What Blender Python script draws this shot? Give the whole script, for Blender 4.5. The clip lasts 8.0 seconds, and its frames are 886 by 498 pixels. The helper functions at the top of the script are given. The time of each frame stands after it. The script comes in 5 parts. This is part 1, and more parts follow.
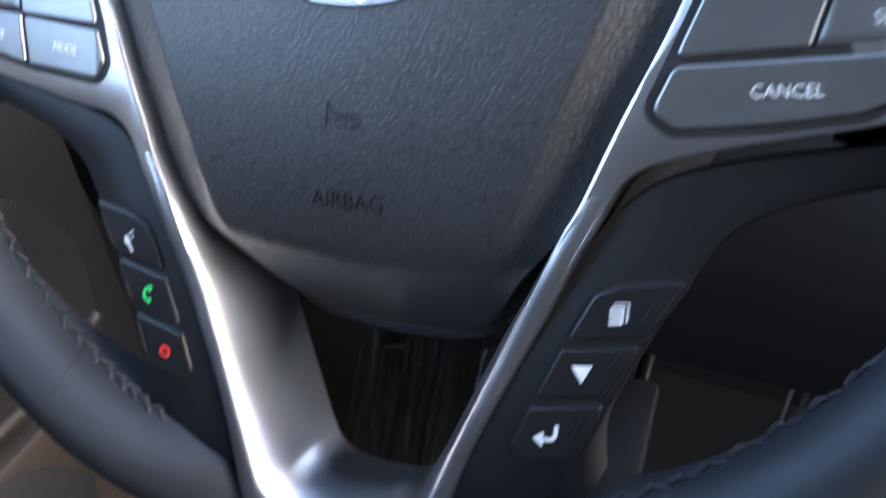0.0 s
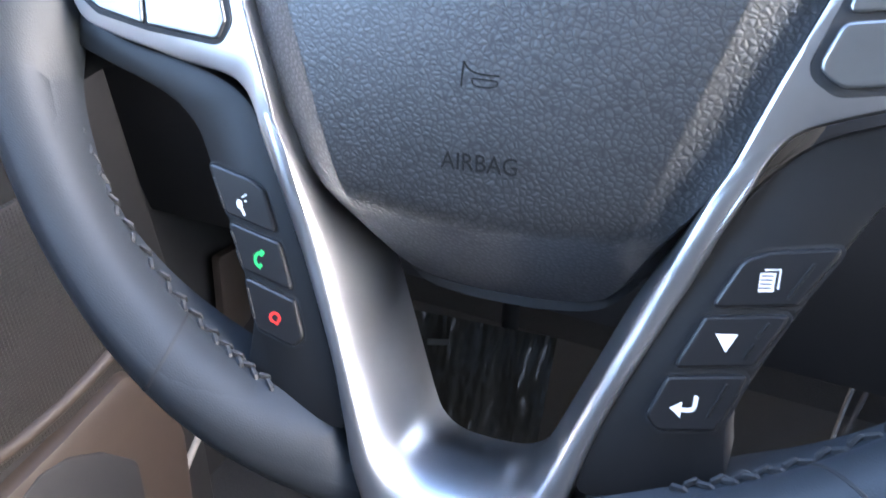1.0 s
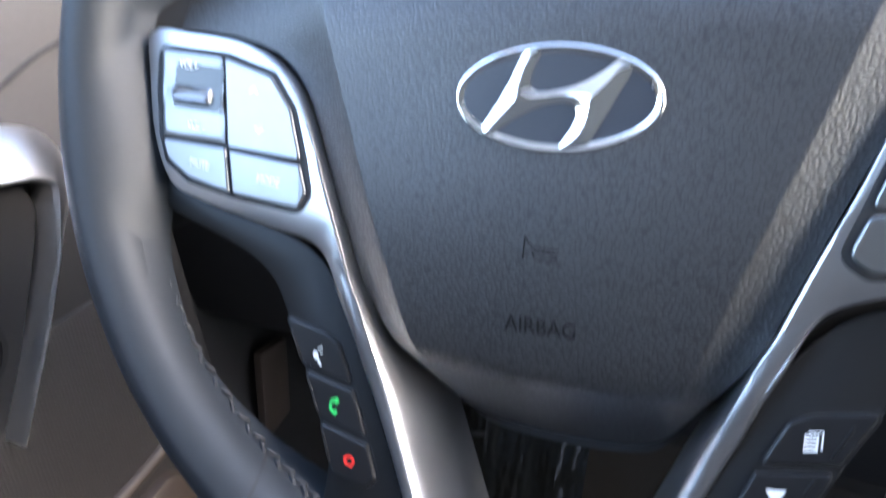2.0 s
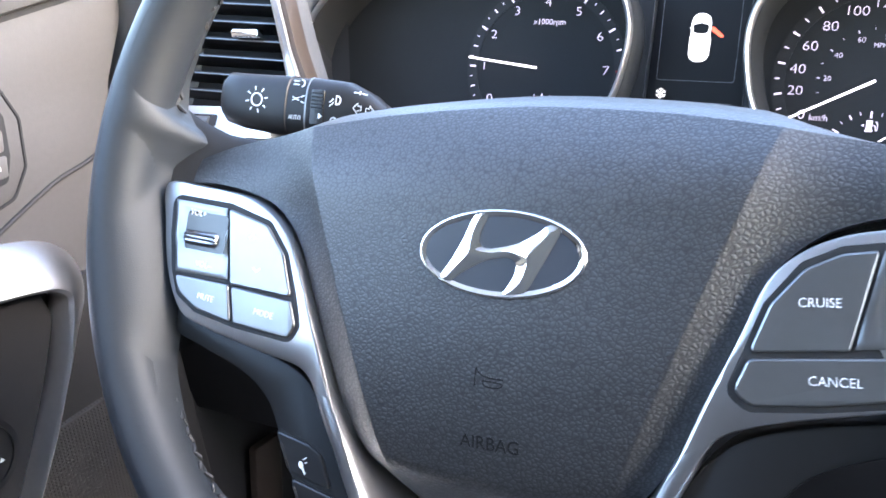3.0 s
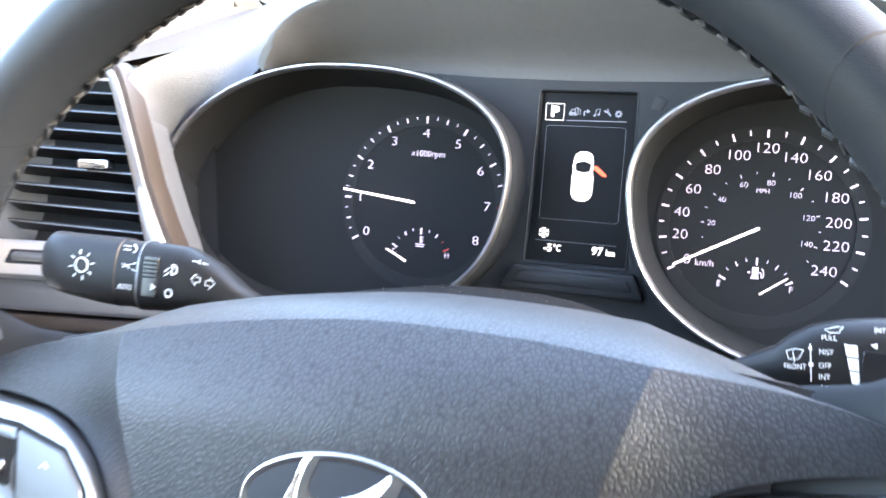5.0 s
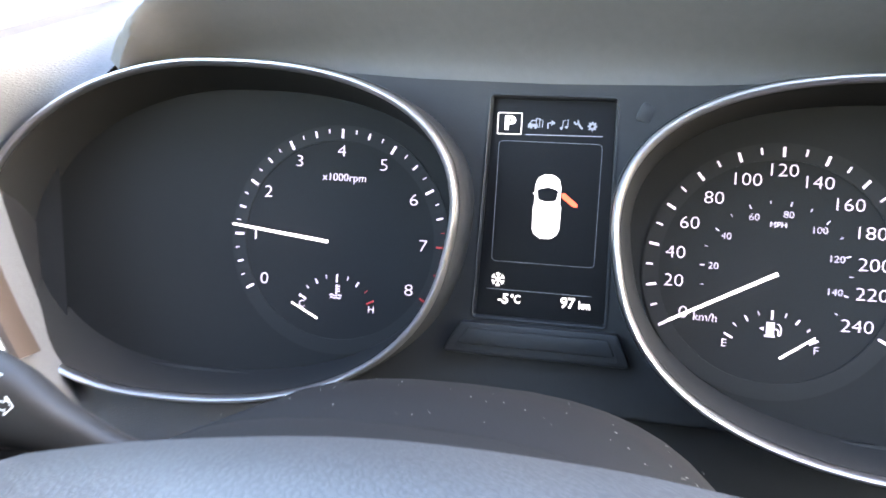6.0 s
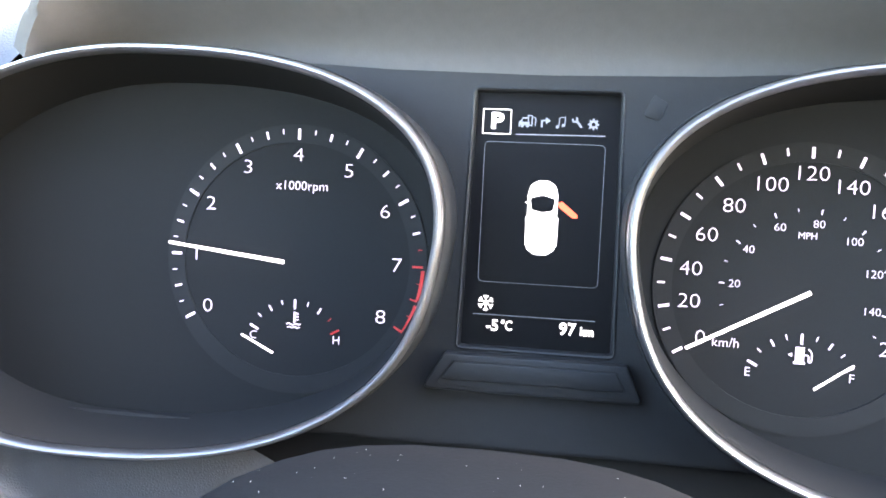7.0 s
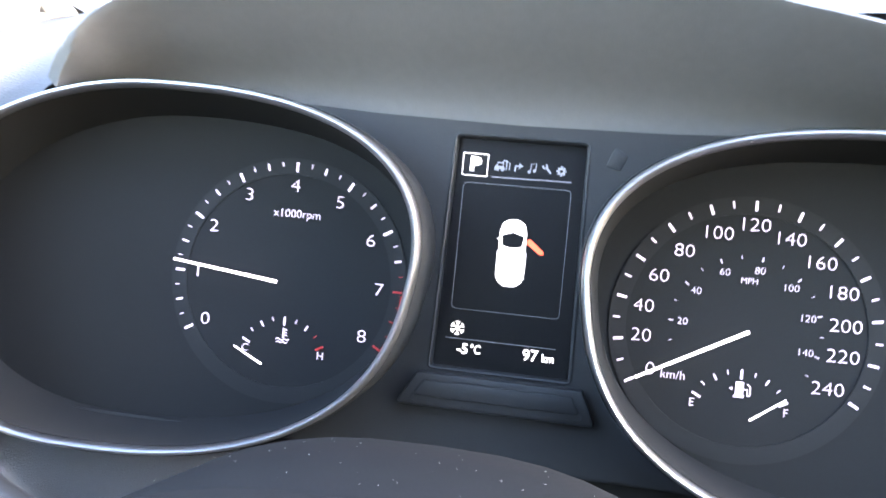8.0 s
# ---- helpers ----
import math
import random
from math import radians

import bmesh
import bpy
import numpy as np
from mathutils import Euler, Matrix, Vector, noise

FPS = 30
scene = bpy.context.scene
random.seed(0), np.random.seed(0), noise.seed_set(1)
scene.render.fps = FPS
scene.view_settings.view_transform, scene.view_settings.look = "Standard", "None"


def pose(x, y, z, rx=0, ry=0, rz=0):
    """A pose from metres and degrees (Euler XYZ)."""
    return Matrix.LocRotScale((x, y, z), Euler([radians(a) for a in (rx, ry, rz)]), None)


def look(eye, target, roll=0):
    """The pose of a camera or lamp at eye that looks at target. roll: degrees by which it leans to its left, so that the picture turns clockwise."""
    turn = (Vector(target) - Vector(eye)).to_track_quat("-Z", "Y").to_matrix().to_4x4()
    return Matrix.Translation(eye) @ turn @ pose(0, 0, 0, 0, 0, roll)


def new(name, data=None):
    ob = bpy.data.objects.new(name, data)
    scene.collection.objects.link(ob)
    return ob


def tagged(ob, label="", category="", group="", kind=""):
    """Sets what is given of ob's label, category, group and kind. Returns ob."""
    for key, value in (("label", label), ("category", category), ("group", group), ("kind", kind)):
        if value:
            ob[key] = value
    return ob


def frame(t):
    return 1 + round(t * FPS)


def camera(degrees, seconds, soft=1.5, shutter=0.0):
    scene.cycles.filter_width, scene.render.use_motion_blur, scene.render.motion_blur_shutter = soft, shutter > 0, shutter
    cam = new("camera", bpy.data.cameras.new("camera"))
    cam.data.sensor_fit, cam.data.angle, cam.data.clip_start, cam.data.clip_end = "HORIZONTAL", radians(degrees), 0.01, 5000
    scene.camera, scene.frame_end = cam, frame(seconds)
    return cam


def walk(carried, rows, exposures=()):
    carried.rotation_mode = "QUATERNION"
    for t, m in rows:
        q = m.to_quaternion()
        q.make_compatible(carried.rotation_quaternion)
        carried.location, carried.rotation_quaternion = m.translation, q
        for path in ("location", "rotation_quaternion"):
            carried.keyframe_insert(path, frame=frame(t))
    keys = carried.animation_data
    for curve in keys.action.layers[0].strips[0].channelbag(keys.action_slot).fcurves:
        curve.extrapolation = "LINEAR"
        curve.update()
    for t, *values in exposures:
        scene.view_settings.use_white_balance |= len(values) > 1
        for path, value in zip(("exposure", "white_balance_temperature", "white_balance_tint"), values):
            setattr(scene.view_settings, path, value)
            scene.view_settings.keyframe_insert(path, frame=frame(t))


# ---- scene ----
cam = camera(56.4, 8.0, soft=1.6, shutter=0.5)
ROWS = [
    (0.0, 0.1062, -0.1922, 0.7508, 56.62, 1.72, 23.87),
    (0.1, 0.1023, -0.1937, 0.7469, 55.28, 1.53, 24.06),
    (0.2, 0.0985, -0.1953, 0.7432, 54.18, 1.37, 24.27),
    (0.3, 0.0949, -0.1968, 0.7403, 53.92, 1.21, 24.43),
    (0.4, 0.0916, -0.1984, 0.7382, 54.53, 1.11, 24.59),
    (0.5, 0.0887, -0.2001, 0.7375, 55.34, 1.17, 24.91),
    (0.6, 0.0862, -0.2018, 0.7375, 55.63, 1.31, 25.27),
    (0.7, 0.0841, -0.2035, 0.7376, 55.65, 1.36, 25.46),
    (0.8, 0.0822, -0.2051, 0.7379, 55.91, 1.32, 25.53),
    (0.9, 0.0803, -0.2065, 0.7385, 56.57, 1.20, 25.41),
    (1.0, 0.0783, -0.2077, 0.7394, 57.19, 1.14, 25.34),
    (1.1, 0.0762, -0.2086, 0.7413, 57.39, 1.07, 25.19),
    (1.2, 0.0740, -0.2092, 0.7442, 57.84, 1.16, 25.24),
    (1.3, 0.0722, -0.2097, 0.7479, 58.26, 1.40, 25.52),
    (1.4, 0.0709, -0.2100, 0.7517, 58.69, 1.60, 25.68),
    (1.5, 0.0704, -0.2103, 0.7553, 59.39, 1.94, 26.07),
    (1.6, 0.0704, -0.2106, 0.7583, 59.51, 2.40, 26.65),
    (1.7, 0.0704, -0.2112, 0.7612, 59.57, 2.71, 26.98),
    (1.8, 0.0704, -0.2125, 0.7645, 59.50, 2.70, 26.77),
    (1.9, 0.0704, -0.2146, 0.7689, 60.12, 2.71, 26.55),
    (2.0, 0.0704, -0.2180, 0.7748, 61.83, 2.65, 26.19),
    (2.1, 0.0707, -0.2226, 0.7825, 63.12, 2.81, 25.92),
    (2.2, 0.0717, -0.2276, 0.7904, 64.57, 2.85, 25.65),
    (3.3, 0.1054, -0.2473, 0.8199, 67.73, 2.52, 26.38),
    (3.4, 0.1067, -0.2485, 0.8244, 67.60, 2.40, 26.27),
    (3.5, 0.1101, -0.2492, 0.8259, 67.78, 2.72, 26.22),
    (3.6, 0.1102, -0.2512, 0.8294, 67.79, 2.69, 26.05),
    (3.7, 0.1101, -0.2524, 0.8336, 67.78, 2.63, 25.87),
    (3.8, 0.1100, -0.2545, 0.8352, 67.78, 2.64, 25.92),
    (3.9, 0.1113, -0.2559, 0.8349, 67.70, 2.79, 26.36),
    (4.0, 0.1143, -0.2572, 0.8308, 67.97, 3.06, 27.09),
    (4.1, 0.1140, -0.2620, 0.8281, 68.07, 3.22, 27.63),
    (4.2, 0.1140, -0.2652, 0.8280, 67.97, 2.86, 27.80),
    (4.3, 0.1143, -0.2631, 0.8276, 68.47, 3.15, 27.82),
    (4.4, 0.1159, -0.2590, 0.8293, 69.10, 3.04, 27.61),
    (4.5, 0.1174, -0.2517, 0.8376, 69.37, 2.71, 26.92),
    (4.6, 0.1153, -0.2386, 0.8414, 70.05, 2.50, 25.50),
    (4.7, 0.1109, -0.2175, 0.8434, 70.57, 2.28, 23.60),
    (4.8, 0.1064, -0.2020, 0.8426, 71.32, 1.70, 21.98),
    (4.9, 0.1023, -0.1907, 0.8427, 71.91, 1.25, 20.95),
    (5.0, 0.0987, -0.1802, 0.8428, 72.10, 1.04, 20.44),
    (5.1, 0.0956, -0.1685, 0.8423, 71.88, 0.90, 19.96),
    (5.2, 0.0923, -0.1559, 0.8413, 71.87, 0.69, 19.15),
    (6.3, 0.0296, -0.0418, 0.8179, 72.82, -0.56, 11.57),
    (6.4, 0.0253, -0.0349, 0.8142, 73.00, -0.84, 10.75),
    (6.5, 0.0218, -0.0288, 0.8125, 72.96, -0.90, 10.22),
    (6.6, 0.0191, -0.0236, 0.8129, 72.38, -0.78, 9.89),
    (6.7, 0.0171, -0.0195, 0.8139, 72.08, -0.73, 9.33),
    (6.8, 0.0158, -0.0164, 0.8152, 71.78, -0.63, 9.07),
    (6.9, 0.0151, -0.0145, 0.8167, 71.95, -0.46, 9.21),
    (7.0, 0.0149, -0.0138, 0.8181, 72.31, -0.44, 9.22),
    (7.1, 0.0152, -0.0138, 0.8192, 72.21, -0.55, 9.04),
    (7.2, 0.0160, -0.0140, 0.8201, 72.33, -0.77, 8.63),
    (7.3, 0.0173, -0.0144, 0.8207, 72.84, -0.89, 8.58),
    (7.4, 0.0190, -0.0153, 0.8211, 73.19, -1.02, 8.58),
    (7.5, 0.0209, -0.0168, 0.8215, 73.57, -1.07, 8.88),
    (7.6, 0.0230, -0.0198, 0.8218, 73.69, -1.21, 9.23),
    (7.7, 0.0252, -0.0249, 0.8220, 74.06, -1.63, 9.17),
    (7.8, 0.0275, -0.0314, 0.8222, 74.27, -2.12, 9.32),
    (7.9, 0.0299, -0.0391, 0.8224, 74.68, -2.61, 9.79),
    (8.0, 0.0323, -0.0472, 0.8226, 75.30, -3.12, 10.30),
]
walk(cam, [(t, pose(x, y, z, rx, ry, rz)) for t, x, y, z, rx, ry, rz in ROWS],
     exposures=[(0.0, 4.01, 6410, 15), (0.5, 4.97, 6310, 15), (1.0, 5.13, 6300, 15), (1.5, 4.96, 6330, 15), (2.0, 4.50, 6510, 15), (3.5, 4.69, 6480, 15), (5.0, 4.80, 6940, 15), (6.3, 4.81, 6980, 15), (7.0, 5.02, 6910, 15), (7.5, 4.61, 6900, 15), (8.0, 4.94, 6680, 15)])

# ---- world and light ----
world = bpy.data.worlds.new("world")
scene.world = world
world.use_nodes = True
wn = world.node_tree.nodes
wn.clear()
sky = wn.new("ShaderNodeTexSky")
sky.sky_type = "NISHITA"
sky.sun_disc = False
sky.sun_elevation = radians(28)
sky.sun_rotation = radians(84)
sky.air_density = 1.2
sky.dust_density = 1.0
back = wn.new("ShaderNodeBackground")
back.inputs[1].default_value = 0.15
wout = wn.new("ShaderNodeOutputWorld")
world.node_tree.links.new(sky.outputs[0], back.inputs[0])
world.node_tree.links.new(back.outputs[0], wout.inputs[0])

sun_data = bpy.data.lights.new("sun", "SUN")
sun_data.energy = 0.22
sun_data.angle = radians(20)
sun_data.color = (1.0, 0.98, 0.96)
sun = new("sun", sun_data)
sun.matrix_world = look((1.69, 0.18, 1.50), (0.0, 0.0, 0.6))


# ---- materials ----
def material(name, colour, rough=0.5, metal=0.0, spec=0.5):
    m = bpy.data.materials.new(name)
    m.use_nodes = True
    b = m.node_tree.nodes["Principled BSDF"]
    b.inputs["Base Color"].default_value = (*colour, 1)
    b.inputs["Roughness"].default_value = rough
    b.inputs["Metallic"].default_value = metal
    b.inputs["Specular IOR Level"].default_value = spec
    return m


def add_node(m, kind, **values):
    n = m.node_tree.nodes.new(kind)
    for key, value in values.items():
        n.inputs[key].default_value = value
    return n


def wire(m, a, b):
    m.node_tree.links.new(a, b)


def mottled(m, colour, scale, amount, rough=None, rough_amount=0.1):
    """Two scales of tone over the base colour, and an uneven gloss."""
    b = m.node_tree.nodes["Principled BSDF"]
    co = add_node(m, "ShaderNodeTexCoord")
    n1 = add_node(m, "ShaderNodeTexNoise", Scale=scale, Detail=6.0)
    n2 = add_node(m, "ShaderNodeTexNoise", Scale=scale * 9.0, Detail=3.0)
    wire(m, co.outputs["Object"], n1.inputs["Vector"])
    wire(m, co.outputs["Object"], n2.inputs["Vector"])
    add = m.node_tree.nodes.new("ShaderNodeMath")
    add.operation = "ADD"
    wire(m, n1.outputs["Fac"], add.inputs[0])
    wire(m, n2.outputs["Fac"], add.inputs[1])
    ramp = m.node_tree.nodes.new("ShaderNodeMapRange")
    ramp.inputs["From Min"].default_value = 0.6
    ramp.inputs["From Max"].default_value = 1.4
    ramp.inputs["To Min"].default_value = 1 - amount
    ramp.inputs["To Max"].default_value = 1 + amount
    wire(m, add.outputs[0], ramp.inputs["Value"])
    mul = m.node_tree.nodes.new("ShaderNodeVectorMath")
    mul.operation = "SCALE"
    mul.inputs[0].default_value = colour
    wire(m, ramp.outputs[0], mul.inputs["Scale"])
    wire(m, mul.outputs[0], b.inputs["Base Color"])
    if rough is not None:
        r2 = m.node_tree.nodes.new("ShaderNodeMapRange")
        r2.inputs["To Min"].default_value = max(0.02, rough - rough_amount)
        r2.inputs["To Max"].default_value = rough + rough_amount
        wire(m, n1.outputs["Fac"], r2.inputs["Value"])
        wire(m, r2.outputs[0], b.inputs["Roughness"])
    return co


def leather(name, colour, cells, depth, rough, stretch=(1, 1, 1), crease_shade=0.0, spec=0.5):
    """Grained leather: rounded cells parted by creases. Crease shade is put into colour and specular."""
    m = material(name, colour, rough, 0, spec)
    co = mottled(m, colour, 40.0, 0.05, rough, 0.04)
    b = m.node_tree.nodes["Principled BSDF"]
    place = m.node_tree.nodes.new("ShaderNodeMapping")
    place.inputs["Scale"].default_value = stretch
    place.inputs["Rotation"].default_value = (0, 0, radians(-28))
    wire(m, co.outputs["Object"], place.inputs["Vector"])
    warp = add_node(m, "ShaderNodeTexNoise", Scale=cells * 0.6, Detail=2.0)
    wire(m, place.outputs[0], warp.inputs["Vector"])
    push = m.node_tree.nodes.new("ShaderNodeVectorMath")
    push.operation = "MULTIPLY_ADD"
    push.inputs[1].default_value = (0.2 / cells,) * 3
    wire(m, warp.outputs["Color"], push.inputs[0])
    wire(m, place.outputs[0], push.inputs[2])
    cell = m.node_tree.nodes.new("ShaderNodeTexVoronoi")
    cell.feature = "DISTANCE_TO_EDGE"
    cell.inputs["Scale"].default_value = cells
    wire(m, push.outputs[0], cell.inputs["Vector"])
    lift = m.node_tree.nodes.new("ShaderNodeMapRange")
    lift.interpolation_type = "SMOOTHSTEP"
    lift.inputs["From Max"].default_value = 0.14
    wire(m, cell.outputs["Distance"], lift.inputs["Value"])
    # Shade of the creases, multiplied into base colour and specular below.
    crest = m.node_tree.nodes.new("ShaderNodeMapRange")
    crest.inputs["To Min"].default_value = 1 - crease_shade
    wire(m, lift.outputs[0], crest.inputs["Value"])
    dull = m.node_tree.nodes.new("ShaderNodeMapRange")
    dull.inputs["To Min"].default_value = spec * (1 - crease_shade)
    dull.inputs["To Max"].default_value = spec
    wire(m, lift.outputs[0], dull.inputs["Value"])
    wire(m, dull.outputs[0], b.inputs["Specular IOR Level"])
    dome = m.node_tree.nodes.new("ShaderNodeMapRange")
    dome.interpolation_type = "SMOOTHSTEP"
    dome.inputs["From Max"].default_value = 0.42
    wire(m, cell.outputs["Distance"], dome.inputs["Value"])
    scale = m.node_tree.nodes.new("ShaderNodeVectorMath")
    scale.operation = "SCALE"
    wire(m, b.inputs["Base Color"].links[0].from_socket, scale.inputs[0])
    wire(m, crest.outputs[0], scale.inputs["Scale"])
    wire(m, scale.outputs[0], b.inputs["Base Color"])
    bump = add_node(m, "ShaderNodeBump", Strength=1.0, Distance=depth)
    wire(m, dome.outputs[0], bump.inputs["Height"])
    wire(m, bump.outputs[0], b.inputs["Normal"])
    return m


def grained(name, colour, rough, scale=900.0, depth=0.00008, amount=0.08, metal=0.0, spec=0.5):
    """Moulded plastic or satin metal with a fine texture."""
    m = material(name, colour, rough, metal, spec)
    co = mottled(m, colour, 25.0, amount, rough, 0.06)
    n = add_node(m, "ShaderNodeTexNoise", Scale=scale, Detail=3.0)
    wire(m, co.outputs["Object"], n.inputs["Vector"])
    bump = add_node(m, "ShaderNodeBump", Strength=0.7, Distance=depth)
    wire(m, n.outputs["Fac"], bump.inputs["Height"])
    wire(m, bump.outputs[0], m.node_tree.nodes["Principled BSDF"].inputs["Normal"])
    return m


def glowing(name, colour, strength):
    m = material(name, tuple(c * 0.6 for c in colour), 0.5)
    b = m.node_tree.nodes["Principled BSDF"]
    b.inputs["Emission Color"].default_value = (*colour, 1)
    b.inputs["Emission Strength"].default_value = strength
    return m


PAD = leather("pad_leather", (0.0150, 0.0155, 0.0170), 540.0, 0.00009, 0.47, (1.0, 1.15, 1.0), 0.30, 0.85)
RIM = leather("rim_leather", (0.0170, 0.0200, 0.0240), 1300.0, 0.00003, 0.52, (1, 1, 1), 0.0, 0.28)
SEAM = material("seam_thread", (0.008, 0.008, 0.009), 0.8)
STITCH = grained("stitch_thread", (0.013, 0.0135, 0.015), 0.6, 3000.0, 0.0002)
SILVER = grained("satin_silver", (0.47, 0.475, 0.49), 0.31, 2500.0, 0.00002, 0.04, 1.0)
BUTTON = grained("silver_button", (0.205, 0.21, 0.215), 0.32, 2500.0, 0.00002, 0.04, 0.88)
CHROME = material("chrome", (0.86, 0.87, 0.88), 0.07, 1.0)
RINGMETAL = grained("ring_metal", (0.52, 0.52, 0.53), 0.36, 3000.0, 0.00001, 0.03, 1.0)
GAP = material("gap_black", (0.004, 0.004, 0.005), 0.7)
SWITCH = grained("switch_plastic", (0.009, 0.009, 0.0095), 0.46, 1400.0, 0.00005, 0.08, 0.0, 0.28)
KNEE = grained("knee_plastic", (0.005, 0.005, 0.0055), 0.6, 900.0, 0.0001, 0.1, 0.0, 0.3)
KEY = grained("key_plastic", (0.010, 0.010, 0.011), 0.34, 1400.0, 0.00003, 0.08, 0.0, 0.4)
PANEL = grained("panel_plastic", (0.0205, 0.0212, 0.0225), 0.5, 1100.0, 0.0001, 0.08, 0.0, 0.3)
PAINT = material("white_print", (0.70, 0.72, 0.71), 0.6)
GREEN = material("green_print", (0.02, 0.55, 0.12), 0.6)
RED = material("red_print", (0.75, 0.03, 0.02), 0.6)
SHROUD = grained("column_plastic", (0.0035, 0.0037, 0.0042), 0.75, 900.0, 0.00014, 0.12, 0.0, 0.12)
HOOD = grained("hood_plastic", (0.075, 0.075, 0.076), 0.6, 900.0, 0.00012)
DASH = leather("dash_skin", (0.078, 0.081, 0.086), 700.0, 0.0001, 0.5)
DOORSKIN = grained("door_plastic", (0.052, 0.049, 0.0475), 0.55, 800.0, 0.0001)
DOORDARK = grained("door_insert", (0.011, 0.0105, 0.0105), 0.6, 800.0, 0.0001, 0.08, 0.0, 0.25)
BROWN = grained("brown_plastic", (0.024, 0.017, 0.013), 0.55, 800.0, 0.0001, 0.08, 0.0, 0.35)
ARMTRIM = grained("bright_silver", (0.78, 0.78, 0.79), 0.33, 2500.0, 0.00002, 0.04, 1.0)
CARPET = grained("carpet", (0.010, 0.0095, 0.009), 0.95, 700.0, 0.002, 0.35)
TRIM = grained("pillar_fabric", (0.19, 0.175, 0.155), 0.9, 1500.0, 0.0002)
FACE = material("dial_face", (0.0182, 0.0185, 0.0190), 0.6, 0.0, 0.05)
BAND = material("dial_band", (0.0200, 0.0202, 0.0208), 0.6, 0.0, 0.1)
SCREEN = material("screen_glass", (0.006, 0.006, 0.007), 0.4, 0.0, 0.2)
GLOW = glowing("dial_print_lit", (0.78, 0.67, 0.82), 0.06)
DIM = glowing("dial_print_dim", (0.62, 0.55, 0.68), 0.06)
NEEDLE = glowing("needle_lit", (1.0, 0.90, 0.93), 0.15)
REDLINE = glowing("redline_lit", (0.42, 0.022, 0.02), 0.03)
LCD = glowing("screen_white", (1.0, 0.99, 0.96), 0.13)
LCDGREY = glowing("screen_grey", (0.27, 0.29, 0.34), 0.05)
LCDLINE = glowing("screen_line", (0.24, 0.26, 0.28), 0.015)
LCDRED = glowing("screen_orange", (1.0, 0.11, 0.05), 0.13)
STEEL = material("bare_steel", (0.50, 0.50, 0.50), 0.25, 1.0)
RUBBER = grained("pedal_rubber", (0.02, 0.02, 0.02), 0.55, 700.0, 0.0003)
DUST = material("dust", (0.55, 0.53, 0.50), 0.9)
SNOW = grained("snow_ground", (0.72, 0.74, 0.78), 0.8, 6.0, 0.02)
LINING = grained("cabin_lining", (0.36, 0.30, 0.25), 0.85, 600.0, 0.0003)
TAN = grained("tan_lining", (0.46, 0.32, 0.22), 0.8, 600.0, 0.0003)
LINER = grained("roof_lining", (0.45, 0.43, 0.40), 0.9, 900.0, 0.0002)

MM = 0.001


# ---- mesh helpers ----
def part(name, bm, mat, parent=None, label="", smooth=True):
    """Links a bmesh as one mesh object under a thing or a part."""
    bmesh.ops.recalc_face_normals(bm, faces=bm.faces)
    me = bpy.data.meshes.new(name)
    bm.to_mesh(me)
    bm.free()
    me.materials.append(mat)
    if smooth:
        me.shade_smooth()
        me.set_sharp_from_angle(angle=radians(38))
    ob = new(name, me)
    if parent:
        ob.parent = parent
    if label:
        ob["label"] = label
    return ob


def thing(name, m, label, category, group="", kind=""):
    ob = new(name)
    ob.matrix_world = m
    ob.empty_display_size = 0.02
    return tagged(ob, label, category, group, kind)


def rounded(pts, r, steps=5):
    """A closed outline with its corners rounded; r is one radius or one per corner."""
    out = []
    n = len(pts)
    for i in range(n):
        a, b, c = (Vector(pts[(i + k) % n]) for k in (-1, 0, 1))
        rad = r[i] if isinstance(r, (list, tuple)) else r
        d1, d2 = a - b, c - b
        l1, l2 = d1.length, d2.length
        if rad <= 0 or l1 < 1e-9 or l2 < 1e-9:
            out.append((b.x, b.y))
            continue
        d1.normalize(), d2.normalize()
        ang = d1.angle(d2)
        cut = min(rad / max(math.tan(ang / 2), 1e-4), 0.48 * l1, 0.48 * l2)
        p, q = b + d1 * cut, b + d2 * cut
        for k in range(steps + 1):
            s = k / steps
            v = (1 - s) ** 2 * p + 2 * s * (1 - s) * b + s * s * q
            out.append((v.x, v.y))
    return out


def spline(pts, per=8, closed=False):
    """A smooth line through control points of any dimension."""
    P = [np.array(p, float) for p in pts]
    n = len(P)
    out = []
    for i in range(n if closed else n - 1):
        p0 = P[(i - 1) % n] if closed or i > 0 else 2 * P[0] - P[1]
        p1, p2 = P[i], P[(i + 1) % n]
        p3 = P[(i + 2) % n] if closed or i + 2 < n else 2 * P[-1] - P[-2]
        for k in range(per):
            s = k / per
            out.append(tuple(0.5 * (2 * p1 + (p2 - p0) * s + (2 * p0 - 5 * p1 + 4 * p2 - p3) * s * s + (3 * p1 - p0 - 3 * p2 + p3) * s ** 3)))
    if not closed:
        out.append(tuple(P[-1]))
    return out


def flip(pts):
    """The mirror image of an outline about the middle."""
    return [(-p[0],) + tuple(p[1:]) for p in reversed(pts)]


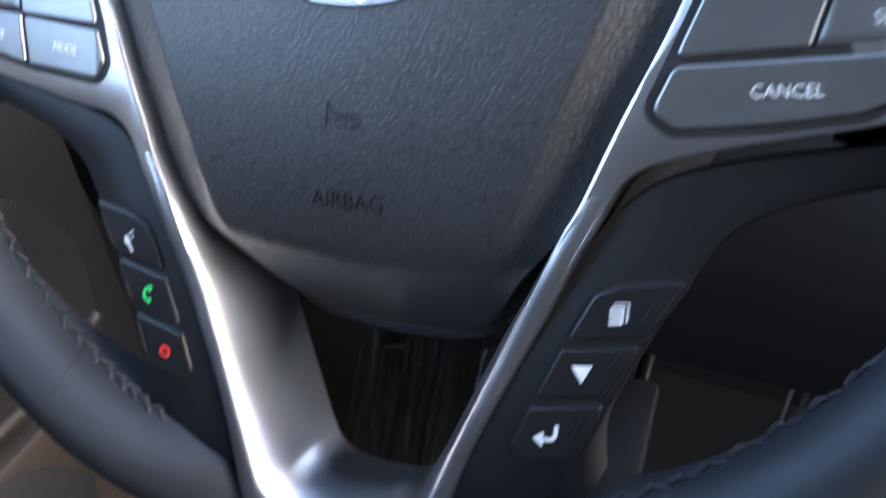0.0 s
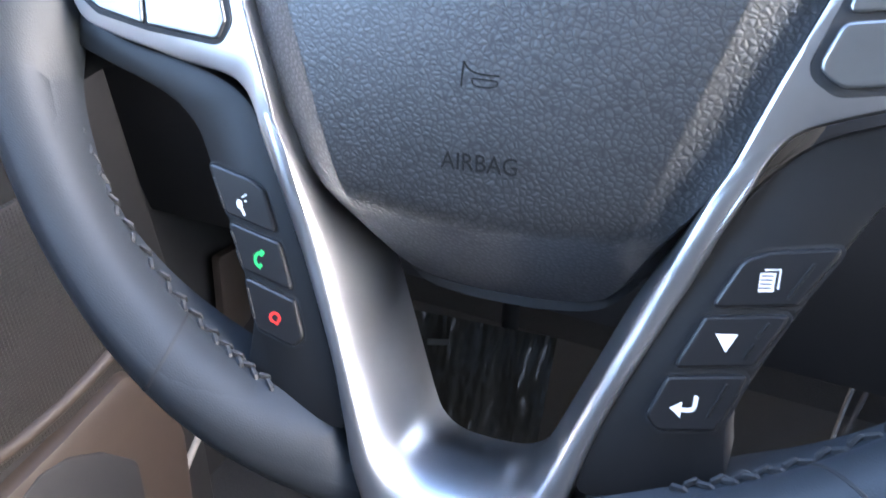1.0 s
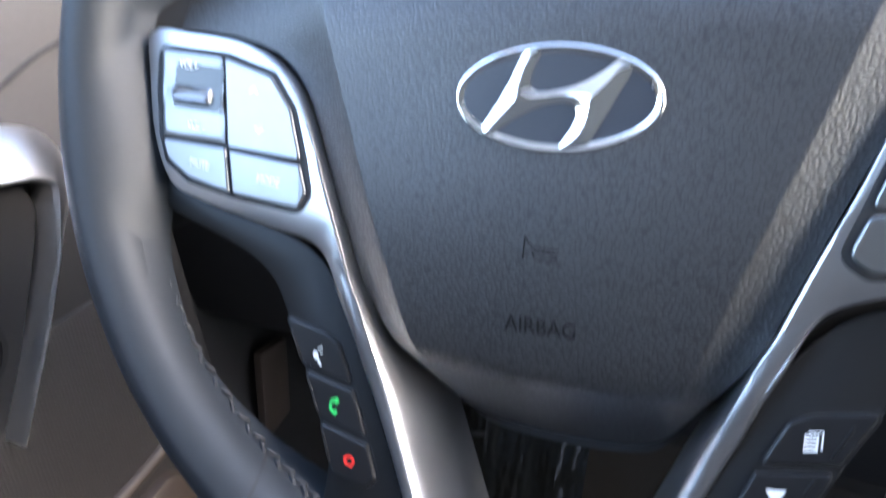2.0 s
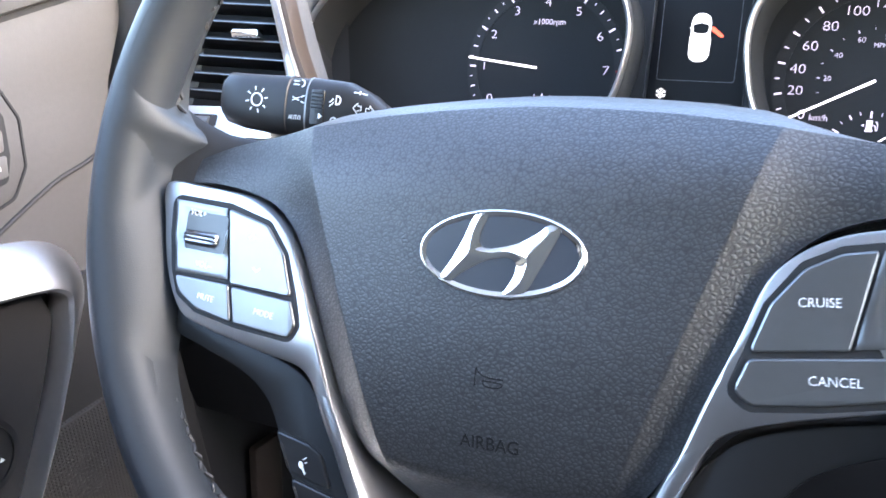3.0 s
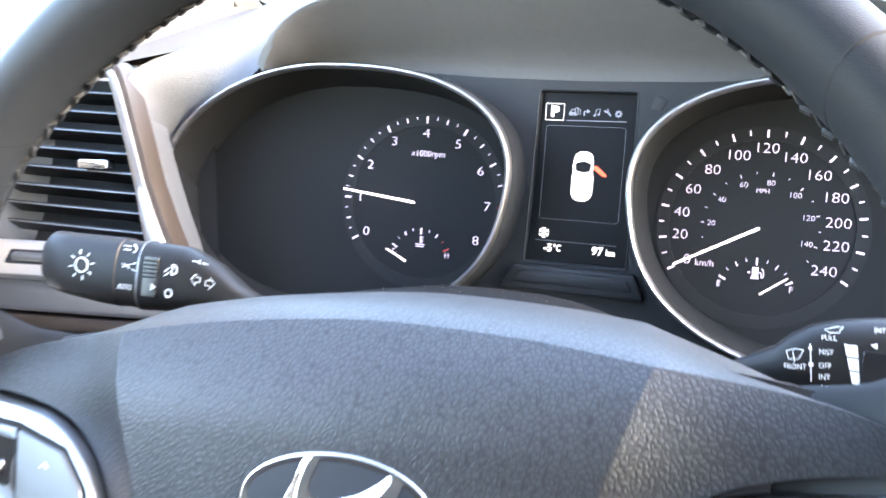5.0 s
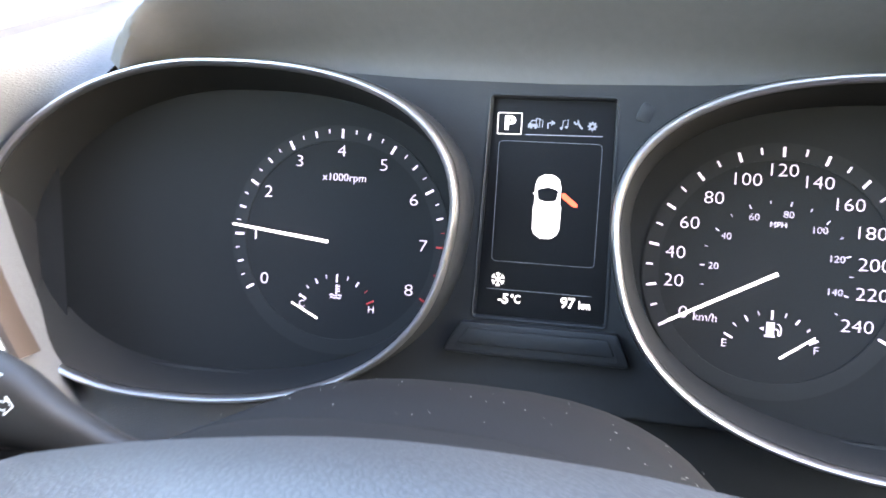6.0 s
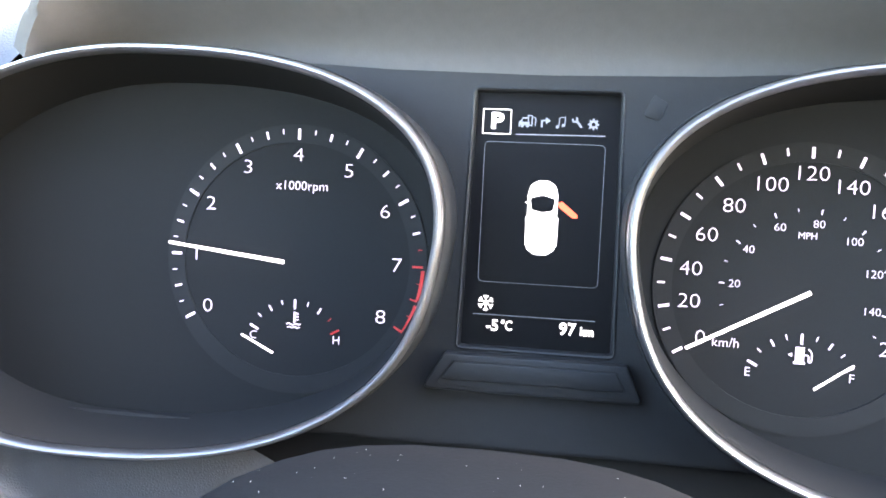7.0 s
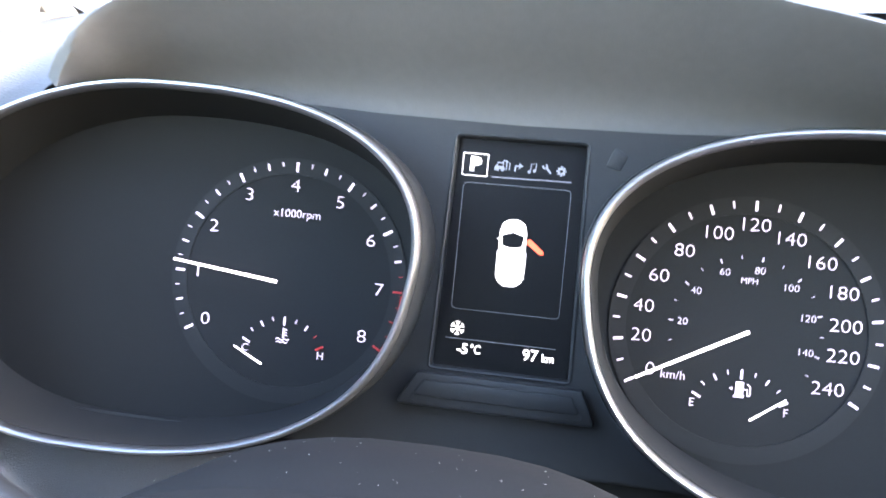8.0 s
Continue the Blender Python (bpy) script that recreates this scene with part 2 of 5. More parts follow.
def inset(pts, d):
    """An outline moved inwards by d."""
    n = len(pts)
    area = sum(pts[i][0] * pts[(i + 1) % n][1] - pts[(i + 1) % n][0] * pts[i][1] for i in range(n))
    s = 1 if area > 0 else -1
    out = []
    for i in range(n):
        a, b, c = (Vector(pts[(i + k) % n][:2]) for k in (-1, 0, 1))
        e1, e2 = (b - a), (c - b)
        n1, n2 = Vector((-e1.y, e1.x)), Vector((-e2.y, e2.x))
        if n1.length > 0:
            n1.normalize()
        if n2.length > 0:
            n2.normalize()
        m = n1 + n2
        if m.length < 1e-6:
            m = n1
        m.normalize()
        k = 1 / max(0.5, m.dot(n1)) if n1.length else 1
        out.append((b.x + s * d * k * m.x, b.y + s * d * k * m.y))
    return out


def slab(pts, lo, hi, bevel=0.0, bm=None):
    """A plate with the given outline in millimetres, from lo to hi, its upper edge bevelled. lo and hi may be functions of (x, y)."""
    bm = bm or bmesh.new()
    f_lo = lo if callable(lo) else (lambda x, y: lo)
    f_hi = hi if callable(hi) else (lambda x, y: hi)
    loops = [[bm.verts.new((x * MM, y * MM, f_lo(x, y) * MM)) for x, y in pts]]
    if bevel:
        for d, h in ((0.0, 1.0), (0.3, 0.3), (1.0, 0.0)):
            loops.append([bm.verts.new((x * MM, y * MM, (f_hi(x, y) - bevel * h) * MM)) for x, y in (inset(pts, bevel * d) if d else pts)])
    else:
        loops.append([bm.verts.new((x * MM, y * MM, f_hi(x, y) * MM)) for x, y in pts])
    n = len(pts)
    for a, b in zip(loops, loops[1:]):
        for i in range(n):
            bm.faces.new((a[i], a[(i + 1) % n], b[(i + 1) % n], b[i]))
    top = bm.faces.new(loops[-1])
    bottom = bm.faces.new(list(reversed(loops[0])))
    heights = [(v, v.co.z) for v in loops[-1] + loops[0]]
    for v, z in heights:
        v.co.z = 0.0
    bm.normal_update()
    bmesh.ops.triangulate(bm, faces=[top, bottom], ngon_method="EAR_CLIP")
    for v, z in heights:
        v.co.z = z
    return bm


def loft(rows, closed_rows=False, closed_path=False, cap=False):
    """A skin over rows of points."""
    bm = bmesh.new()
    grid = [[bm.verts.new(p) for p in row] for row in rows]
    m = len(rows)
    for i in range(m if closed_path else m - 1):
        a, b = grid[i], grid[(i + 1) % m]
        n = len(a)
        for j in range(n if closed_rows else n - 1):
            bm.faces.new((a[j], a[(j + 1) % n], b[(j + 1) % n], b[j]))
    if cap:
        bm.faces.new(grid[0])
        bm.faces.new(list(reversed(grid[-1])))
    return bm


def tube(path, radius, sides=10, closed=False, flat=1.0):
    """A round bar along a path of 3D points."""
    rows = []
    n = len(path)
    for i, p in enumerate(path):
        p = Vector(p)
        a = Vector(path[(i - 1) % n]) if closed or i else p
        b = Vector(path[(i + 1) % n]) if closed or i < n - 1 else p
        t = (b - a).normalized()
        up = Vector((0, 0, 1)) if abs(t.z) < 0.95 else Vector((1, 0, 0))
        x = t.cross(up).normalized()
        y = x.cross(t)
        r = radius(i / (n - 1)) if callable(radius) else radius
        rows.append([p + r * (math.cos(k * 2 * math.pi / sides) * x + flat * math.sin(k * 2 * math.pi / sides) * y) for k in range(sides)])
    return loft(rows, True, closed, not closed)


def joined(*bms):
    """Several bmeshes of one piece as one."""
    out = bmesh.new()
    for b in bms:
        me = bpy.data.meshes.new("piece")
        b.to_mesh(me)
        b.free()
        out.from_mesh(me)
        bpy.data.meshes.remove(me)
    return out


def lettering(text, size, depth=0.15, slant=0.0, squeeze=1.0, bold=0.0):
    """Raised letters, centred, with the given capital height in millimetres."""
    cu = bpy.data.curves.new("lettering", "FONT")
    cu.body = text
    cu.size = size * MM / 0.70
    cu.align_x, cu.align_y = "CENTER", "CENTER"
    cu.extrude = depth * MM
    cu.offset = bold * MM
    cu.shear = slant
    cu.resolution_u = 3
    ob = bpy.data.objects.new("lettering", cu)
    scene.collection.objects.link(ob)
    me = bpy.data.meshes.new_from_object(ob.evaluated_get(bpy.context.evaluated_depsgraph_get()))
    bm = bmesh.new()
    bm.from_mesh(me)
    bpy.data.objects.remove(ob)
    bpy.data.curves.remove(cu)
    bpy.data.meshes.remove(me)
    for v in bm.verts:
        v.co.x *= squeeze
    return bm


def moved(bm, x=0.0, y=0.0, z=0.0, turn=0.0):
    """Turned about the normal, then shifted, in millimetres and degrees."""
    bmesh.ops.transform(bm, matrix=pose(x * MM, y * MM, z * MM, 0, 0, turn), verts=bm.verts)
    return bm


def stroke(pts, width, lo, hi):
    """A flat line of even width; it closes on itself where its ends meet."""
    loop = len(pts) > 2 and (Vector(pts[0]) - Vector(pts[-1])).length < 0.02
    line = [Vector(p) for p in (pts[:-1] if loop else pts)]
    n = len(line)
    rows = []
    for i, p in enumerate(line):
        a = line[(i - 1) % n] if loop else line[max(i - 1, 0)]
        b = line[(i + 1) % n] if loop else line[min(i + 1, n - 1)]
        d = (b - a).normalized() * width / 2
        rows.append([((p.x + k * d.y) * MM, (p.y - k * d.x) * MM, z * MM) for k, z in ((-1, lo), (-1, hi), (1, hi), (1, lo))])
    return loft(rows, True, loop, not loop)


def ring(cx, cy, ro, ri, lo, hi, a0=0.0, a1=360.0, steps=48, squash=1.0):
    """A flat ring or an arc of one; angles are clockwise from the top."""
    out, inn = [], []
    full = abs(a1 - a0) >= 359.9
    for k in range(steps + 1):
        a = radians(a0 + (a1 - a0) * k / steps)
        s, c = math.sin(a), math.cos(a)
        out.append((cx + ro * s, cy + ro * c * squash))
        inn.append((cx + ri * s, cy + ri * c * squash))
    if not full:
        return slab(out + inn[::-1], lo, hi)
    rows = []
    for o, i in zip(out[:-1], inn[:-1]):
        rows.append([(o[0] * MM, o[1] * MM, lo * MM), (o[0] * MM, o[1] * MM, hi * MM), (i[0] * MM, i[1] * MM, hi * MM), (i[0] * MM, i[1] * MM, lo * MM)])
    return loft(rows, True, True)


# ---- cabin shell ----
def plank(name, mat, pts, label, category, thick=0.03):
    """A flat wall from three or four corners, thickened away from its front."""
    bm = bmesh.new()
    f = bm.faces.new([bm.verts.new(p) for p in pts])
    bmesh.ops.recalc_face_normals(bm, faces=[f])
    bm.normal_update()
    nrm = f.normal.copy()
    ext = bmesh.ops.extrude_face_region(bm, geom=[f])
    bmesh.ops.translate(bm, vec=nrm * thick, verts=[v for v in ext["geom"] if isinstance(v, bmesh.types.BMVert)])
    return tagged(part(name, bm, mat, None, "", False), label, category, "", "structure")


plank("ground", SNOW, [(-400, -400, -0.45), (400, -400, -0.45), (400, 400, -0.45), (-400, 400, -0.45)], "pale snowy ground outside the car", "ground", 0.05)
plank("floor", CARPET, [(-0.50, -1.6, 0.02), (1.25, -1.6, 0.02), (1.25, 0.62, 0.02), (-0.50, 0.62, 0.02)], "dark carpeted car floor", "floor")
plank("wall_front", CARPET, [(-0.50, 0.60, 0.02), (1.25, 0.60, 0.02), (1.25, 0.95, 0.62), (-0.50, 0.95, 0.62)], "dark carpeted footwell wall", "wall")
plank("ceiling", LINER, [(-0.42, -0.10, 1.24), (-0.42, -1.62, 1.24), (1.17, -1.62, 1.24), (1.17, -0.10, 1.24)], "pale woven roof lining", "ceiling")
plank("wall_back", LINING, [(-0.52, -1.6, 0.0), (1.27, -1.6, 0.0), (1.27, -1.6, 0.92), (-0.52, -1.6, 0.92)], "beige trim closing the rear of the cabin", "wall")
# Added and unseen: stands in for seat and driver, cutting light from behind.
plank("blocker_south", grained("blocker_dark", (0.03, 0.028, 0.027), 0.9), [(-0.42, -0.39, 0.0), (1.22, -0.39, 0.0), (1.22, -0.39, 0.66), (0.66, -0.39, 0.72), (0.56, -0.39, 1.11), (-0.19, -0.39, 1.11), (-0.24, -0.39, 0.74), (-0.42, -0.39, 0.68)], "unseen dark wall added behind the driver's place to block light", "wall")
plank("wall_north", CARPET, [(-0.52, 0.94, 0.56), (1.27, 0.94, 0.56), (1.27, 1.0, 0.90), (-0.52, 1.0, 0.90)], "dark firewall below the windscreen", "wall")
plank("wall_side", CARPET, [(-0.475, 0.16, -0.02), (-0.475, 1.04, -0.02), (-0.475, 1.04, 0.79), (-0.475, 0.16, 0.74)], "dark side wall of the footwell", "wall")
plank("wall_east", TAN, [(1.24, -1.6, 0.0), (1.24, 1.1, 0.0), (1.24, 1.1, 0.75), (1.24, -1.6, 0.75)], "tan inner side of the far doors", "wall")
plank("wall_west", LINING, [(-0.50, -1.6, 0.0), (-0.50, -0.75, 0.0), (-0.50, -0.75, 0.78), (-0.50, -1.6, 0.78)], "beige inner side of the rear door", "wall")


def pillar(name, path, mat, label):
    sect = [(0.035, 0.0), (0.02, 0.03), (-0.02, 0.03), (-0.035, 0.0), (-0.02, -0.03), (0.02, -0.03)]
    rows = [[(p[0] + a, p[1] + b, p[2]) for a, b in sect] for p in path]
    return tagged(part(name, loft(rows, True, False, True), mat), label, "pillar", "", "structure")


for side, x0, x1 in (("west", -0.50, -0.40), ("east", 1.24, 1.14)):
    pillar("trim_front_" + side, spline([(x0, 0.80, 0.74), (x0 + (x1 - x0) * 0.4, 0.45, 0.98), (x1, 0.02, 1.25)]), TRIM, "beige fabric windscreen pillar trim")
    pillar("trim_middle_" + side, spline([(x0, -0.72, 0.70), (x0 + (x1 - x0) * 0.5, -0.74, 1.0), (x1, -0.76, 1.25)]), TRIM, "beige pillar trim between the doors")
    pillar("trim_rear_" + side, spline([(x0, -1.58, 0.70), (x0 + (x1 - x0) * 0.5, -1.58, 1.0), (x1, -1.60, 1.25)]), TRIM, "beige pillar trim at the rear of the cabin")

# ---- steering wheel ----
WHEEL = thing("steering_wheel", pose(-0.0039, 0.0, 0.7004, 66, 0, 0) @ pose(0, 0, 0, 0, 0, 4),
              "black leather steering wheel with silver spokes and switches", "steering wheel")

RIM_R, RIM_A, RIM_V, RIM_W = 175.0, 13.8, 7.0, 4.0


def rim_point(a, b, grow=0.0):
    """A point of the rim: a round the wheel, b round its section, degrees."""
    ca, sa, cb, sb = math.cos(radians(a)), math.sin(radians(a)), math.cos(radians(b)), math.sin(radians(b))
    dip = math.exp(-((((a % 360) - 270) / 17.0) ** 2))
    r = RIM_R + 7.0 * dip + (RIM_A + grow) * 0.94 * cb
    v = RIM_V + r * sa
    return (r * ca * MM, v * MM, (RIM_W + (RIM_A + grow) * 1.06 * sb + 0.005 * r * sa - 32.0 * dip) * MM)


rim = part("rim", loft([[rim_point(a * 2.0, b * 12.0) for b in range(30)] for a in range(180)], True, True), RIM, WHEEL, "smooth black leather rim")
for a in (235.3, 304.7, 142.0, 38.0):
    rows = []
    for k in range(60):
        b = k * 6.0
        lean = 3.0 * math.sin(radians(b))
        rows.append([rim_point(a + lean + d, b, h) for d, h in ((-0.22, -0.1), (-0.12, 0.12), (0.12, 0.12), (0.22, -0.1))])
    part("seam", loft(rows, False, True), SEAM, WHEEL)
# airbag cover
HALF = [(0, 53), (50, 50), (85, 45), (110, 41.5), (131, 37.5), (148, 31.5), (157, 26.5), (158, 21.8), (137, 21), (118, 18), (104, 13.5), (94, 6.5),
        (86.5, -3), (79, -20), (71, -41), (65.4, -55), (61, -65.5), (55.5, -74), (46.5, -85), (37, -98), (28, -105.5), (14, -108)]
PAD_OUT = spline(HALF + [(0, -108.5)] + [(-x, y) for x, y in HALF[:0:-1]], 6, True)


def crease(v):
    """Half width of the flat middle of the cover at height v."""
    return 71.0 + 0.36 * v


def soft(d, k):
    """Nothing before an edge, a slope behind it, with a rounded turn of width k."""
    return 0.5 * (d + math.sqrt(d * d + k * k)) - 0.5 * k * math.exp(-max(d, 0) / k) * 0.5


def cover(u, v):
    """Height of the airbag cover."""
    w = 2.4 - 0.7 * (u / 75) ** 2 - 0.0017 * max(0.0, -20 - v) ** 2
    d = max(0.0, soft(abs(u) - crease(v), 0.5))
    w -= 10.5 * math.tanh(d / 25.0)
    low = soft(-82 - v - 3.2 * (1 - (u / 42) ** 2), 3.5)
    w -= 1.15 * low
    top = max(0.0, v - 16)
    w -= top * top / 90.0
    return w


bm = bmesh.new()
f = bm.faces.new([bm.verts.new((x, y, 0)) for x, y in PAD_OUT])
bmesh.ops.triangulate(bm, faces=[f], ngon_method="EAR_CLIP")
cuts = [(Vector((x, 0, 0)), Vector((1, 0, 0))) for x in np.arange(-156.3, 157, 3.4)] + [(Vector((0, y, 0)), Vector((0, 1, 0))) for y in np.arange(-106.4, 53, 3.1)]
cuts += [(Vector((sg * (71.0 + o), 0, 0)), Vector((1, -sg * 0.36, 0)).normalized()) for sg in (-1, 1) for o in (-1.2, -0.5, 0, 0.5, 1.2, 2.2)]
for at, across in cuts:
    bmesh.ops.bisect_plane(bm, geom=bm.verts[:] + bm.edges[:] + bm.faces[:], dist=0.0001, plane_co=at, plane_no=across)
for v in bm.verts:
    v.co = (v.co.x * MM, v.co.y * MM, cover(v.co.x, v.co.y) * MM)
rows = [[(x * MM, y * MM, cover(x, y) * MM) for x, y in PAD_OUT]]
edge = rows[0]
for d, h in ((0.2, 0.6), (0.3, 2.0), (0.4, 4.0), (0.4, 7.0), (0.3, 11.0), (0.2, 16.0), (0.2, 24.0), (0.2, 36.0), (0.2, 50.0)):
    row = []
    for p in edge:
        back = min(1.0, max(0.0, (p[1] / MM - 24) / 12))
        swell = 13.0 * back * min(1.0, max(0.0, (128 - abs(p[0]) / MM) / 48)) * (1 - math.exp(-h / 20.0))
        row.append((p[0] + d * MM * (1 if p[0] > 0 else -1), p[1] + swell * MM, p[2] - (h * back + min(h, 22.0) * (1 - back)) * MM))
    rows.append(row)
bm = joined(bm, loft(rows, True))
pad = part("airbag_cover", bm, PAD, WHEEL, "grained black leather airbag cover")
part("cover_gap", slab([(x * 1.012, y * 1.014) for x, y in inset(PAD_OUT, -1.6)], -38, lambda x, y: cover(x, y) - 9.0), GAP, WHEEL)
# Pressed marks as raised dark strokes; the shade of their grooves is the colour.
MARK = material("groove_shade", (0.004, 0.004, 0.0045), 0.8, 0.0, 0.3)
bm = lettering("AIRBAG", 4.6, 0.05, 0, 0.97, 0.06)
moved(bm, 0.2, -67.0)
for v in bm.verts:
    v.co.z += (cover(v.co.x / MM, v.co.y / MM) + 0.14) * MM
part("lettering", bm, MARK, pad, "airbag lettering, its pressed-in shade given by dark colour")
horn = [stroke([(-5.6, -40.6), (-5.9, -47.2)], 0.5, 0, 0.06),
        stroke(spline([(-5.6, -40.6), (-4.0, -42.6), (-1.0, -43.7), (4.6, -43.9)], 6), 0.5, 0, 0.06),
        stroke(spline([(-3.2, -44.9), (-2.2, -46.6), (0.5, -47.0), (3.0, -46.8), (4.2, -45.9), (3.2, -45.2), (-2.8, -44.9)], 5), 0.42, 0, 0.06)]
for b in horn:
    for v in b.verts:
        v.co.z += (cover(v.co.x / MM, v.co.y / MM) + 0.14) * MM
part("horn_mark", joined(*horn), MARK, pad, "horn mark, its pressed-in shade given by dark colour")

# oval badge
EM_A, EM_B = 30.9, 15.6
rows = []
for k in range(96):
    a = k * 2 * math.pi / 96
    row = []
    for d, z in ((0.0, -0.4), (0.0, 0.9), (0.15, 1.5), (0.5, 1.9), (1.0, 2.05), (1.3, 2.0), (2.2, 1.6), (3.1, 1.25), (3.3, 1.1), (3.35, 0.4)):
        row.append(((EM_A - d) * math.cos(a) * MM, (EM_B - d) * math.sin(a) * MM, z * MM))
    rows.append(row)
badge = part("badge", slab([((EM_A - 1) * math.cos(k * math.pi / 40), (EM_B - 1) * math.sin(k * math.pi / 40)) for k in range(80)], -2, 1.4),
             material("badge_field", (0.020, 0.024, 0.032), 0.4), WHEEL, "oval chrome badge on a dark field")
badge.location = (0.0002, -0.0010, 0.0020)
part("badge_ring", loft(rows, True, True), CHROME, badge, "bright chrome oval")
LEG = [(-9.9, 13.3), (-4.9, 14.0), (-7.4, 7.4), (-7.6, 3.6), (-5.2, 1.7), (0, 2.2), (7, 4.2), (13, 7.6), (17.4, 10.8), (21.2, 9.0), (18.6, 3.0), (14.5, -5.0), (9.9, -12.6), (2.2, -14.3), (5.2, -8.6), (6.6, -4.2), (5.2, -1.8), (1.5, -1.0), (-5, -2.6), (-12, -6.4), (-16.6, -9.8), (-19.1, -11.2), (-21.8, -9.6), (-17.6, -2.6), (-13.6, 5.0)]
BAR = spline(LEG, 3, True)
bm = bmesh.new()
bm.faces.new([bm.verts.new((x, y, 0)) for x, y in BAR])
for axis, reach in ((Vector((1, 0, 0)), 22), (Vector((0, 1, 0)), 15)):
    for k in range(-reach, reach + 1):
        bmesh.ops.bisect_plane(bm, geom=bm.verts[:] + bm.edges[:] + bm.faces[:], dist=0.0001, plane_co=axis * (k + 0.13), plane_no=axis)
ends = [(Vector((x, y, 0)), Vector((BAR[(i + 1) % len(BAR)][0], BAR[(i + 1) % len(BAR)][1], 0))) for i, (x, y) in enumerate(BAR)]


def from_edge(p):
    """Distance of a point of the bars from their outline."""
    near = 99.0
    for a, b in ends:
        ab = b - a
        f = min(1.0, max(0.0, (p - a).dot(ab) / max(ab.dot(ab), 1e-9)))
        near = min(near, (p - a - ab * f).length)
    return near


outer = [e for e in bm.edges if e.is_boundary]
high = {v: 1.7 + 0.30 * math.sqrt(from_edge(v.co) ** 2 + 0.02) for v in bm.verts}
skirt = bmesh.ops.extrude_edge_only(bm, edges=outer)["geom"]
low_ring = [v for v in skirt if isinstance(v, bmesh.types.BMVert)]
for v, z in high.items():
    v.co.z = z
for v in low_ring:
    v.co.z = 0.4
bmesh.ops.scale(bm, vec=(MM, MM, MM), verts=bm.verts[:])
bmesh.ops.recalc_face_normals(bm, faces=bm.faces[:])
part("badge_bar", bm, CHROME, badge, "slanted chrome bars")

# silver spokes with the switches
SPOKE_TIP = [(-79.2, -21.2), (-71.8, -39.5), (-67.8, -50), (-63.5, -61.5), (-60.4, -67.6), (-57.3, -75.2), (-54.6, -82.4), (-57.4, -85), (-60.6, -83.6), (-62.8, -78), (-68.1, -66.7), (-71.5, -58.5), (-75.6, -52.6), (-82.4, -48.9)]
POD = [(-155.2, 19.8), (-136.2, 18.7), (-116.2, 15.9), (-103.7, 11.3), (-94.2, 4.8), (-86.7, -4.7)] + SPOKE_TIP + [(-97.2, -46.3), (-111.2, -43.1), (-128.2, -39.1), (-140.7, -33.7), (-149.7, -17.7), (-154.2, 3.3)]
POD_SPEED = [(154.8, 17), (135.8, 15.6), (115.8, 13.6), (104.3, 10.8), (94, 5.2), (85.8, -3.8)] + [(-x, y) for x, y in SPOKE_TIP] + [(96.8, -44.2), (110.8, -40.8), (126.8, -36.6), (139.3, -30.8), (147.8, -14.8), (153.3, 5.2)]
CELLS = [(-150.2, 14.8), (-119.2, 11.7), (-98.7, 5.3), (-89.2, -6.5), (-83.7, -22.7), (-80.6, -34.2), (-83.8, -40.7), (-111.2, -37.5), (-132.2, -33.1), (-142.7, -26.7), (-146.7, -16.7), (-149.2, -1.7)]
CELLS_SPEED = [(115.8, 9.4), (148.8, 13.2), (147.8, -1.8), (143.3, -17.8), (137.8, -24.8), (133.3, -30.3), (121.6, -36.5), (103.8, -40.1), (83.3, -42.8), (76.4, -38.3), (80.8, -25.8), (85.8, -10.4), (95.4, 2.6), (105.8, 7.8)]


def pod_w(x, y):
    """Height of the switch face: it falls away slightly towards the rim and the top."""
    return 1.6 - 0.006 * (abs(x) - 80) + float(np.interp(y, [-84, -75, -64, -52, -42, -34, 16], [-2.2, -0.75, 0.1, 0.25, 0.75, 1.0, -1.4]))


def lift(k):
    return lambda x, y: pod_w(x, y) + k


def switch_bezel(pod, cells):
    bezel = part("switch_bezel", slab(spline(pod, 4, True), -16, lift(0), 1.0), SILVER, WHEEL, "satin silver switch surround on the spoke")
    part("switch_gap", slab(inset(rounded(cells, 5.0), -0.5), -3, lift(0.12)), GAP, bezel)
    return bezel


def button(bezel, pts, r, mat=BUTTON, high=1.0, bevel=0.7, label=""):
    return part("button", slab(inset(rounded(pts, r), -0.3), -2, lift(high), bevel), mat, bezel, label, False)


def print_on(bezel, text, size, x, y, turn=0.0, mat=PAINT, high=1.05, squeeze=1.0, name="lettering"):
    bm = moved(lettering(text, size, 0.06, 0, squeeze, -0.02), x, y, 0, turn)
    for v in bm.verts:
        v.co.z += (pod_w(v.co.x / MM, v.co.y / MM) + high) * MM
    return part(name, bm, mat, bezel)


def roller(bezel, x, y, wide, turn):
    """A fat thumb roller with three raised ribs."""
    bits = []
    for k in range(25):
        a = -90 + k * 7.5
        rib = 0.45 if any(abs(a - c) < 6 for c in (-24, 0, 24)) else 0.0
        bits.append((math.sin(radians(a)) * (3.5 + rib), math.cos(radians(a)) * (3.2 + rib)))
    rows = []
    for sx, f in ((-0.5, 0.5), (-0.49, 0.75), (-0.46, 0.92), (-0.42, 1.0), (0.42, 1.0), (0.46, 0.92), (0.49, 0.75), (0.5, 0.5)):
        rows.append([(wide * sx * MM, q[0] * f * MM, q[1] * f * MM) for q in bits])
    bm = loft(rows, True, False, True)
    bmesh.ops.transform(bm, matrix=pose(x * MM, y * MM, (pod_w(x, y) - 0.9) * MM, 0, 0, turn), verts=bm.verts)
    return part("roller", bm, CHROME_DARK, bezel, "ribbed dark metal thumb roller")


